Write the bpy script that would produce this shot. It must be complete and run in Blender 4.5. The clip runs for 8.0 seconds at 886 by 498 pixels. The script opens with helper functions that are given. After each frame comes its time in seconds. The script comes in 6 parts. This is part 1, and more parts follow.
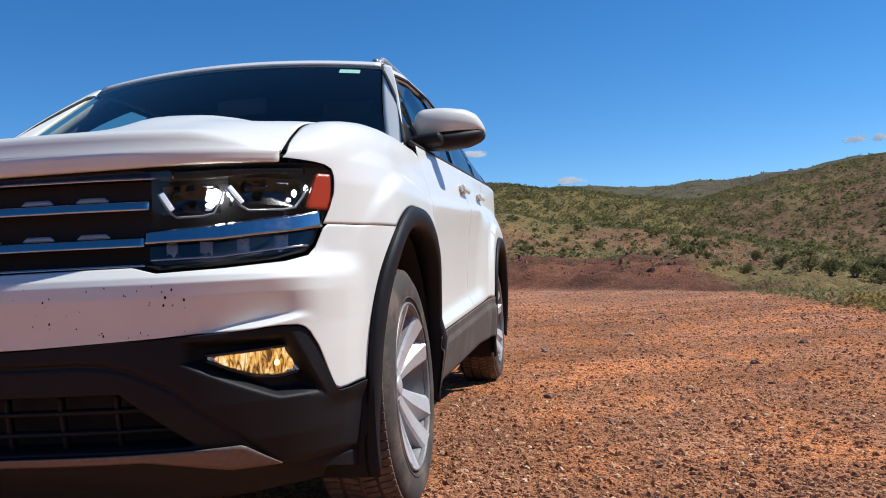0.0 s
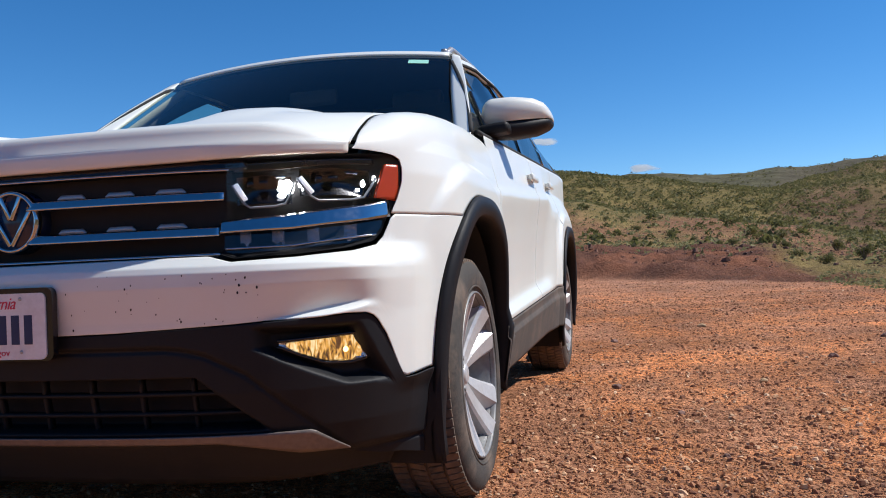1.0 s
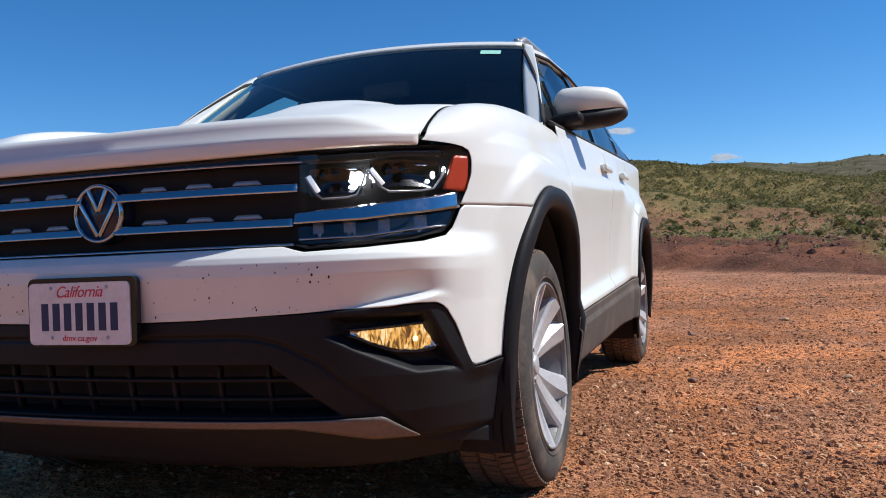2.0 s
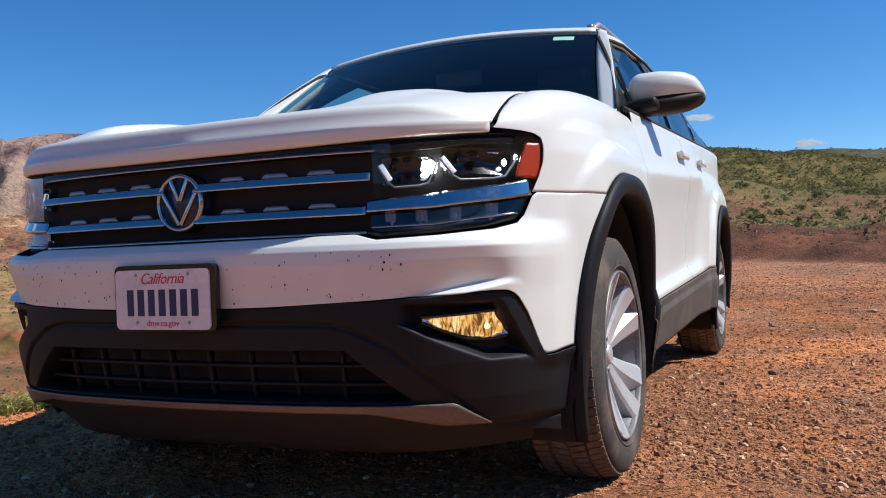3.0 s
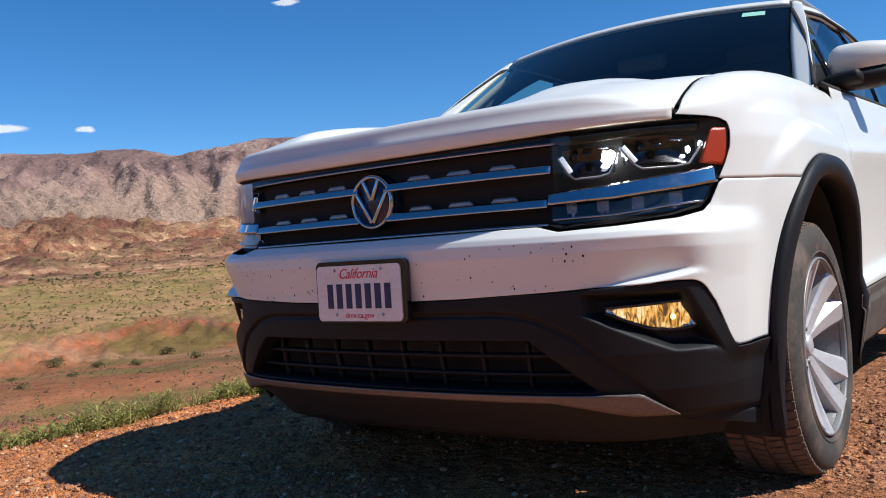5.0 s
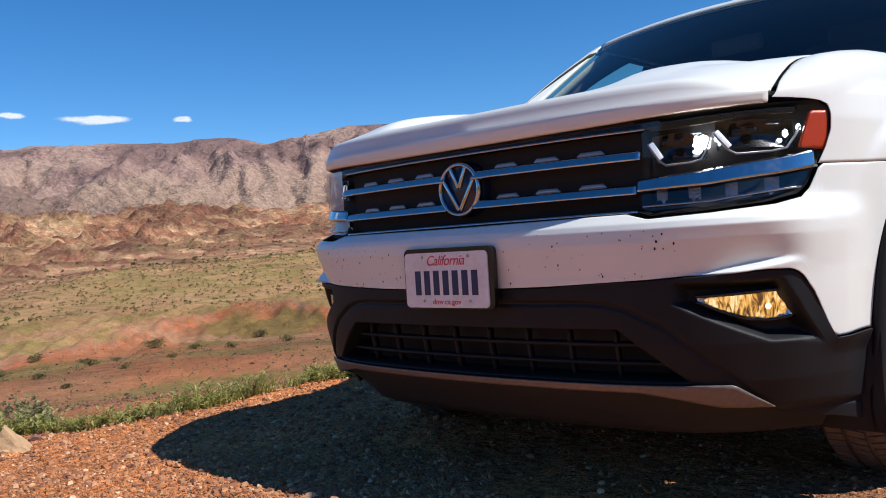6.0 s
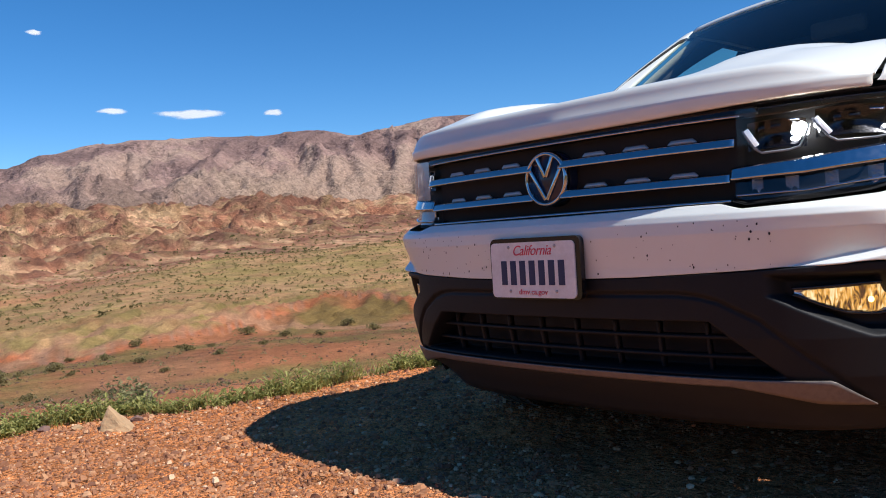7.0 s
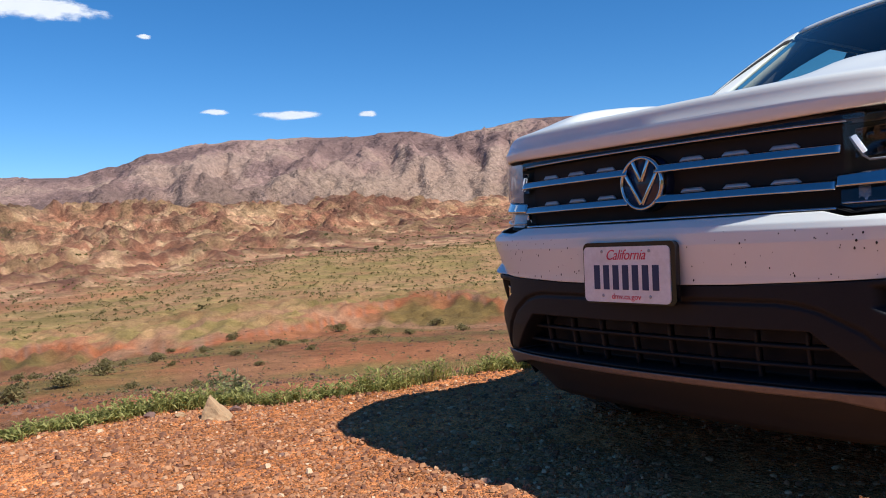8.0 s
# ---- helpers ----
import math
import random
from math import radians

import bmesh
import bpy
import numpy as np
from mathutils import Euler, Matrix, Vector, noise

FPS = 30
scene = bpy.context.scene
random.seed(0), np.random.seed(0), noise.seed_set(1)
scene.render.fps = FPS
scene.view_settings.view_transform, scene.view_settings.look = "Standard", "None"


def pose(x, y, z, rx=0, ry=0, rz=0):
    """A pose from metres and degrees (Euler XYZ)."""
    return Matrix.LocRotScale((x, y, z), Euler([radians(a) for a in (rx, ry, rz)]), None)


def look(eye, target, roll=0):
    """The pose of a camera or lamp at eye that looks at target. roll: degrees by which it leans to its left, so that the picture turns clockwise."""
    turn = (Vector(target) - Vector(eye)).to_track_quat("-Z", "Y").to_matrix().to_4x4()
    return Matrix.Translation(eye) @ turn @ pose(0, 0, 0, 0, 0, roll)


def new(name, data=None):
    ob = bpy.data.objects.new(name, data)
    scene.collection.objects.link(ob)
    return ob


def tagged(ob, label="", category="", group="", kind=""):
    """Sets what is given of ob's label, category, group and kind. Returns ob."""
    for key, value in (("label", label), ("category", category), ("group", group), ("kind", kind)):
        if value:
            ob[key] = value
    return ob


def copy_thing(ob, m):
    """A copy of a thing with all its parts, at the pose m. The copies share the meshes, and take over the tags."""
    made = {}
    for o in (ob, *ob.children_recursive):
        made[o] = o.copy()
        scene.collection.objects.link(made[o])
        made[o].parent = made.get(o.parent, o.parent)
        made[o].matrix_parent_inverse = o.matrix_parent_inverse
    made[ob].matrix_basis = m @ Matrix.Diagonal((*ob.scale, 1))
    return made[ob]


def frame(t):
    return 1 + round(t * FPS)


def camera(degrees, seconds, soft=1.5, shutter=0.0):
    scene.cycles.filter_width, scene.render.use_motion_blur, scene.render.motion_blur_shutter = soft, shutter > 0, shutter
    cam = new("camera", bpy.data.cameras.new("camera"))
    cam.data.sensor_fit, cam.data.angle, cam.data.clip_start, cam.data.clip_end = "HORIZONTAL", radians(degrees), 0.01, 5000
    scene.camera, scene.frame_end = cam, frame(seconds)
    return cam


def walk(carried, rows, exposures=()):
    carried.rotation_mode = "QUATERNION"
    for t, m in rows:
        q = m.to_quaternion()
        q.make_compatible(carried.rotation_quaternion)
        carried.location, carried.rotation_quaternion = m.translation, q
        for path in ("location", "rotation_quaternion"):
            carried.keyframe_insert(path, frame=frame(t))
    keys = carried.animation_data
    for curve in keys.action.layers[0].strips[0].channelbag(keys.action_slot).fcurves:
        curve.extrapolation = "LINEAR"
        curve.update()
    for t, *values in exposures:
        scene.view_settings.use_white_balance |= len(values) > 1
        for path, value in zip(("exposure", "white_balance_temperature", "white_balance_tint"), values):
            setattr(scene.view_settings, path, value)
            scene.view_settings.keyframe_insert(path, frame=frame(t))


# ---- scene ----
# The car stands with its nose towards -y; x points to its left side, and z = 0 is the gravel under its tyres.
cam = camera(55.9, 8.0, soft=1.0)
PATH = [
    (0, (1.494, -1.693, 0.726), (1.185, 0.282, 0.781), -2.8),
    (0.5, (1.5, -1.706, 0.728), (1.115, 0.256, 0.775), -2.7),
    (1, (1.505, -1.708, 0.728), (1.032, 0.235, 0.763), -2.5),
    (1.5, (1.515, -1.713, 0.728), (0.953, 0.206, 0.757), -2.4),
    (3, (1.526, -1.714, 0.722), (0.716, 0.115, 0.725), -2.3),
    (3.5, (1.53, -1.719, 0.719), (0.633, 0.068, 0.722), -2.6),
    (4, (1.533, -1.724, 0.719), (0.545, 0.015, 0.722), -3.0),
    (4.5, (1.541, -1.737, 0.725), (0.452, -0.059, 0.728), -3.3),
    (4.7, (1.554, -1.74, 0.726), (0.419, -0.093, 0.73), -3.5),
    (6, (1.561, -1.749, 0.731), (0.205, -0.279, 0.713), -3.6),
    (6.5, (1.56, -1.754, 0.73), (0.126, -0.36, 0.704), -3.8),
    (7, (1.56, -1.753, 0.729), (0.061, -0.429, 0.701), -3.5),
    (7.5, (1.569, -1.766, 0.73), (0.006, -0.519, 0.71), -2.7),
    (8, (1.574, -1.775, 0.73), (-0.058, -0.619, 0.717), -2.4),
]
walk(cam, [(t, look(eye, target, roll)) for t, eye, target, roll in PATH], exposures=((0, 0.24), (4, 0.26), (6.5, 0.33), (8, 0.31)))

# ---- world and sun ----
SUN_WAY = Vector((0.80, 0.27, 1.0)).normalized()      # towards the sun
world = bpy.data.worlds.new("sky")
scene.world = world
world.use_nodes = True
wn = world.node_tree.nodes
sky = wn.new("ShaderNodeTexSky")
sky.sky_type = "NISHITA"
sky.sun_disc = False
sky.sun_elevation = math.asin(SUN_WAY.z)
sky.sun_rotation = math.atan2(SUN_WAY.x, SUN_WAY.y)
sky.altitude = 2500
sky.air_density = 1.0
sky.dust_density = 0.0
sky.ozone_density = 5.0
deep = wn.new("ShaderNodeHueSaturation")
deep.inputs["Saturation"].default_value = 1.25
world.node_tree.links.new(sky.outputs["Color"], deep.inputs["Color"])
world.node_tree.links.new(deep.outputs["Color"], wn["Background"].inputs["Color"])
wn["Background"].inputs["Strength"].default_value = 0.118
sun = new("sun", bpy.data.lights.new("sun", "SUN"))
sun.data.energy = 4.9
sun.data.angle = radians(0.53)
sun.data.color = (1.0, 0.975, 0.93)
sun.matrix_world = look((0, 0, 60), Vector((0, 0, 60)) - SUN_WAY)

# ---- materials ----
def node_mat(name):
    m = bpy.data.materials.new(name)
    m.use_nodes = True
    nt = m.node_tree
    return m, nt, nt.nodes["Principled BSDF"]


def surface(name, color, rough=0.5, metal=0.0, scale=40.0, vary=0.12, bump=0.0, bump_scale=200.0, coat=0.0, dirt=None, dirt_scale=3.0, dirt_amount=0.5, rough_vary=0.1, specular=0.5):
    """A surface with two scales of variation: fine grain, broad stains in a second colour, and relief."""
    m, nt, b = node_mat(name)
    N, L = nt.nodes, nt.links
    geo = N.new("ShaderNodeNewGeometry")
    fine = N.new("ShaderNodeTexNoise")
    fine.inputs["Scale"].default_value = scale
    fine.inputs["Detail"].default_value = 5
    L.new(geo.outputs["Position"], fine.inputs["Vector"])
    mul = N.new("ShaderNodeMapRange")
    mul.inputs["From Min"].default_value, mul.inputs["From Max"].default_value = 0.3, 0.7
    mul.inputs["To Min"].default_value, mul.inputs["To Max"].default_value = 1 - vary, 1 + vary
    L.new(fine.outputs["Fac"], mul.inputs["Value"])
    base = N.new("ShaderNodeVectorMath")
    base.operation = "SCALE"
    base.inputs[0].default_value = color
    L.new(mul.outputs["Result"], base.inputs["Scale"])
    out = base.outputs["Vector"]
    if dirt:
        broad = N.new("ShaderNodeTexNoise")
        broad.inputs["Scale"].default_value = dirt_scale
        broad.inputs["Detail"].default_value = 8
        broad.inputs["Roughness"].default_value = 0.65
        L.new(geo.outputs["Position"], broad.inputs["Vector"])
        ramp = N.new("ShaderNodeMapRange")
        ramp.inputs["From Min"].default_value, ramp.inputs["From Max"].default_value = 0.45, 0.75
        ramp.inputs["To Min"].default_value, ramp.inputs["To Max"].default_value = 0.0, dirt_amount
        L.new(broad.outputs["Fac"], ramp.inputs["Value"])
        mix = N.new("ShaderNodeMix")
        mix.data_type = "RGBA"
        L.new(ramp.outputs["Result"], mix.inputs["Factor"])
        L.new(out, mix.inputs["A"])
        mix.inputs["B"].default_value = (*dirt, 1)
        out = mix.outputs["Result"]
    L.new(out, b.inputs["Base Color"])
    rr = N.new("ShaderNodeMapRange")
    rr.inputs["To Min"].default_value, rr.inputs["To Max"].default_value = max(rough - rough_vary, 0.02), min(rough + rough_vary, 1)
    L.new(fine.outputs["Fac"], rr.inputs["Value"])
    L.new(rr.outputs["Result"], b.inputs["Roughness"])
    b.inputs["Metallic"].default_value = metal
    b.inputs["Specular IOR Level"].default_value = specular
    b.inputs["Coat Weight"].default_value = coat
    b.inputs["Coat Roughness"].default_value = 0.03
    if bump:
        grain = N.new("ShaderNodeTexNoise")
        grain.inputs["Scale"].default_value = bump_scale
        grain.inputs["Detail"].default_value = 4
        L.new(geo.outputs["Position"], grain.inputs["Vector"])
        bp = N.new("ShaderNodeBump")
        bp.inputs["Strength"].default_value = bump
        bp.inputs["Distance"].default_value = 0.01
        L.new(grain.outputs["Fac"], bp.inputs["Height"])
        L.new(bp.outputs["Normal"], b.inputs["Normal"])
    return m


def lamp_mat(name, color, strength):
    m, nt, b = node_mat(name)
    b.inputs["Base Color"].default_value = (*color, 1)
    b.inputs["Emission Color"].default_value = (*color, 1)
    b.inputs["Emission Strength"].default_value = strength
    return m


def glass_mat(name, color, rough=0.0, ior=1.45, sky_share=0.0):
    """Thin glass: a clear, tinted pane under a reflecting surface."""
    m, nt, b = node_mat(name)
    N, L = nt.nodes, nt.links
    clear = N.new("ShaderNodeBsdfTransparent")
    clear.inputs["Color"].default_value = (*color, 1)
    gloss = N.new("ShaderNodeBsdfGlossy")
    gloss.inputs["Roughness"].default_value = rough
    edge = N.new("ShaderNodeLayerWeight")
    edge.inputs["Blend"].default_value = 0.5
    power = N.new("ShaderNodeMath")
    power.operation = "POWER"
    power.inputs[1].default_value = 5.0
    L.new(edge.outputs["Facing"], power.inputs[0])
    f0 = ((ior - 1) / (ior + 1)) ** 2
    part_of = N.new("ShaderNodeMapRange")
    part_of.inputs["To Min"].default_value, part_of.inputs["To Max"].default_value = f0, 0.95
    L.new(power.outputs["Value"], part_of.inputs["Value"])
    mix = N.new("ShaderNodeMixShader")
    L.new(part_of.outputs["Result"], mix.inputs["Fac"])
    inner = clear.outputs["BSDF"]
    # pale blue diffuse layer: the sky's reflection painted into the pane
    if sky_share:
        sky_layer = N.new("ShaderNodeBsdfDiffuse")
        sky_layer.inputs["Color"].default_value = (0.62, 0.72, 0.80, 1)
        blend = N.new("ShaderNodeMixShader")
        blend.inputs["Fac"].default_value = sky_share
        L.new(inner, blend.inputs[1])
        L.new(sky_layer.outputs["BSDF"], blend.inputs[2])
        inner = blend.outputs["Shader"]
    L.new(inner, mix.inputs[1])
    L.new(gloss.outputs["BSDF"], mix.inputs[2])
    L.new(mix.outputs["Shader"], N["Material Output"].inputs["Surface"])
    return m


def flute_glow(name):
    """A lit fog lamp lens: uneven upright streaks of amber light."""
    m, nt, b = node_mat(name)
    N, L = nt.nodes, nt.links
    geo = N.new("ShaderNodeNewGeometry")
    mp = N.new("ShaderNodeMapping")
    mp.inputs["Scale"].default_value = (1.0, 1.0, 0.28)
    L.new(geo.outputs["Position"], mp.inputs["Vector"])
    t = N.new("ShaderNodeTexNoise")
    t.inputs["Scale"].default_value = 95
    t.inputs["Detail"].default_value = 3
    t.inputs["Distortion"].default_value = 1.2
    L.new(mp.outputs["Vector"], t.inputs["Vector"])
    ramp = N.new("ShaderNodeValToRGB")
    ramp.color_ramp.elements[0].position, ramp.color_ramp.elements[0].color = 0.38, (0.02, 0.010, 0.004, 1)
    ramp.color_ramp.elements[1].position, ramp.color_ramp.elements[1].color = 0.68, (1.0, 0.80, 0.45, 1)
    mid = ramp.color_ramp.elements.new(0.52)
    mid.color = (0.75, 0.36, 0.06, 1)
    L.new(t.outputs["Fac"], ramp.inputs["Fac"])
    L.new(ramp.outputs["Color"], b.inputs["Emission Color"])
    b.inputs["Emission Strength"].default_value = 0.95
    b.inputs["Base Color"].default_value = (0.25, 0.16, 0.08, 1)
    b.inputs["Roughness"].default_value = 0.15
    return m


PAINT = surface("white paint", (0.680, 0.698, 0.668), 0.36, 0, 900, 0.02, coat=0.30, dirt=(0.62, 0.54, 0.45), dirt_scale=4, dirt_amount=0.14, rough_vary=0.05, specular=0.35)
TRIM = surface("black textured plastic", (0.009, 0.0098, 0.0125), 0.55, 0, 300, 0.2, bump=0.12, bump_scale=900, dirt=(0.05, 0.042, 0.038), dirt_scale=6, dirt_amount=0.05, specular=0.22)
GLOSSBLACK = surface("gloss black plastic", (0.008, 0.008, 0.009), 0.12, 0, 200, 0.2, dirt=(0.08, 0.06, 0.05), dirt_scale=9, dirt_amount=0.15, rough_vary=0.05)
DARK = surface("dark underbody", (0.011, 0.0105, 0.0105), 0.85, 0, 30, 0.3)
CHROME = surface("chrome", (0.45, 0.46, 0.48), 0.10, 1.0, 60, 0.05, dirt=(0.45, 0.42, 0.40), dirt_scale=12, dirt_amount=0.25, rough_vary=0.05)
SATIN = surface("satin silver", (0.40, 0.40, 0.41), 0.36, 0.6, 80, 0.08, dirt=(0.30, 0.24, 0.20), dirt_scale=7, dirt_amount=0.5)
LIP = surface("scuffed skid silver", (0.15, 0.125, 0.11), 0.45, 0.3, 80, 0.15, dirt=(0.16, 0.11, 0.085), dirt_scale=7, dirt_amount=0.6)
BARREL = surface("wheel barrel", (0.20, 0.20, 0.20), 0.5, 0.3, 80, 0.1, dirt=(0.16, 0.12, 0.10), dirt_scale=9, dirt_amount=0.5)
SILVER = surface("silver wheel paint", (0.50, 0.50, 0.51), 0.38, 0.25, 80, 0.06, dirt=(0.34, 0.27, 0.22), dirt_scale=9, dirt_amount=0.45)
RUBBER = surface("dusty tyre rubber", (0.046, 0.040, 0.035), 0.85, 0, 90, 0.25, bump=0.2, bump_scale=400, dirt=(0.23, 0.16, 0.115), dirt_scale=7, dirt_amount=0.75)
TREAD = surface("dust-filled tread", (0.105, 0.080, 0.060), 0.9, 0, 60, 0.3, bump=0.2, bump_scale=400, dirt=(0.26, 0.17, 0.115), dirt_scale=8, dirt_amount=0.7)
GLASS = glass_mat("tinted glass", (0.76, 0.87, 0.80))
SHADE_GLASS = glass_mat("dark privacy glass", (0.22, 0.24, 0.24))
LENS = glass_mat("clear lamp lens", (0.93, 0.95, 0.96), 0.02)
SMOKE = glass_mat("smoked lamp lens", (0.50, 0.56, 0.64), 0.02, 1.7)
# lens of the far lamp, grazing sky reflection mixed in as colour
SKY_LENS = glass_mat("far lamp lens with painted sky", (0.85, 0.90, 0.93), 0.1, 1.6, sky_share=0.42)
AMBER = surface("amber reflector", (0.42, 0.042, 0.010), 0.22, 0, 500, 0.3, bump=0.15, bump_scale=700)
REFLECT = surface("lamp reflector", (0.78, 0.78, 0.80), 0.12, 1.0, 200, 0.15, bump=0.3, bump_scale=150)
LAMP = lamp_mat("headlamp light", (1.0, 0.97, 0.93), 30)
DRL = lamp_mat("daytime light guide", (0.85, 0.90, 1.0), 0.42)
FOGLIGHT = lamp_mat("fog lamp bulb", (1.0, 0.62, 0.20), 4)
SEAT = surface("dark cabin fabric", (0.030, 0.030, 0.032), 0.9, 0, 200, 0.3)
PALE = surface("pale cabin plastic", (0.42, 0.42, 0.38), 0.7, 0, 200, 0.08)
DARKCHROME = surface("dark chrome", (0.045, 0.045, 0.05), 0.15, 1.0, 200, 0.2)
LAMP_SOFT = lamp_mat("second headlamp light", (0.95, 0.97, 1.0), 9)
GUIDE = surface("unlit light guide", (0.22, 0.24, 0.27), 0.2, 0, 200, 0.1)
SILL = surface("dust-coated grey plastic", (0.085, 0.075, 0.068), 0.75, 0, 200, 0.2, bump=0.1, bump_scale=700, dirt=(0.19, 0.14, 0.11), dirt_scale=5, dirt_amount=0.6, specular=0.2)
FOG_GLOW = flute_glow("lit amber fog lens")
PLATE = surface("plate enamel", (0.72, 0.70, 0.70), 0.4, 0, 90, 0.05, dirt=(0.42, 0.34, 0.28), dirt_scale=20, dirt_amount=0.3)
NAVY = surface("navy plate ink", (0.012, 0.018, 0.075), 0.45, 0, 90, 0.1)
REDINK = surface("red plate ink", (0.55, 0.02, 0.06), 0.45, 0, 90, 0.1)
STICKER = surface("pale green sticker", (0.30, 0.62, 0.50), 0.5, 0, 90, 0.1)
BADGE_BLUE = surface("badge blue black", (0.012, 0.018, 0.045), 0.15, 0, 90, 0.1)

# ---- ground: one sheet from the gravel lot to the mountains ----
EYE0 = Vector((1.53, -1.72))


def lerp_table(v, keys, cols):
    v = min(max(v, keys[0]), keys[-1])
    for i in range(len(keys) - 1):
        if v <= keys[i + 1]:
            k = (v - keys[i]) / (keys[i + 1] - keys[i])
            k = k * k * (3 - 2 * k)
            return cols[i] + (cols[i + 1] - cols[i]) * k
    return cols[-1]


def hash_noise(x, y, scale, octaves=4, rough=0.5):
    return noise.fractal(Vector((x / scale, y / scale, 3.7)), 1.0 - 0.0 + (0.5 - rough), 2.0, octaves)


def ridged(x, y, scale, octaves=5):
    v, amp, total = 0.0, 1.0, 0.0
    for o in range(octaves):
        n = 1 - abs(noise.noise(Vector((x / scale, y / scale, 1.3 + 7 * o))))
        v += amp * n * n
        total += amp
        amp *= 0.5
        scale *= 0.5
    return v / total


def ss(a, b, v):
    v = min(max((v - a) / (b - a), 0.0), 1.0)
    return v * v * (3 - 2 * v)


def polar(x, y):
    dx, dy = x - EYE0.x, y - EYE0.y
    return math.hypot(dx, dy), math.degrees(math.atan2(-dx, dy))


def left_land(r, az):
    """West: a drop from the lot into a valley, badlands, then a mountain range."""
    z_road = -4.6 - 1.5 * ss(60, 85, az)
    bank = 0.55 * ss(57, 62, r - 8 * math.sin(az * 0.25)) * (1 - 0.5 * ss(62, 84, az))
    z = lerp_table(r, (4, 12, 30, 56, 75, 190, 330, 500, 700, 1000, 1300, 2600),
                   (-0.15, -1.6, -3.4, z_road, z_road + 0.35, -1.3 - 2.4 * ss(60, 83, az), 6 - 3 * ss(62, 84, az), 18 - 4 * ss(62, 84, az), 31, 48, 62, 62)) + bank
    return z


RIDGE_AZ = (-180, 20, 40, 46, 48.5, 51, 54, 57, 61, 67, 71, 73.5, 76, 79, 84, 100, 180)
RIDGE_EL = (3.0, 4.0, 7.6, 7.9, 7.95, 7.5, 7.0, 7.5, 7.25, 7.2, 6.9, 6.3, 5.5, 4.95, 4.9, 4.0, 3.0)


def near_edge(az):
    """How far off the broken hills begin."""
    return 235 - 115 * ss(54, 82, az)


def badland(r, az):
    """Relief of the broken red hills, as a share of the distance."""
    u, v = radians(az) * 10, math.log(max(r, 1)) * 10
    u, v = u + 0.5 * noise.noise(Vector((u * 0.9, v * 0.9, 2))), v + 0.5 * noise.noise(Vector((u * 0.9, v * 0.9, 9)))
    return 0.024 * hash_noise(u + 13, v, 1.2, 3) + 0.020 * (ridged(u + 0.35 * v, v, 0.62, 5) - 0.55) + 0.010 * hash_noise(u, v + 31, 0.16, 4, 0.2)


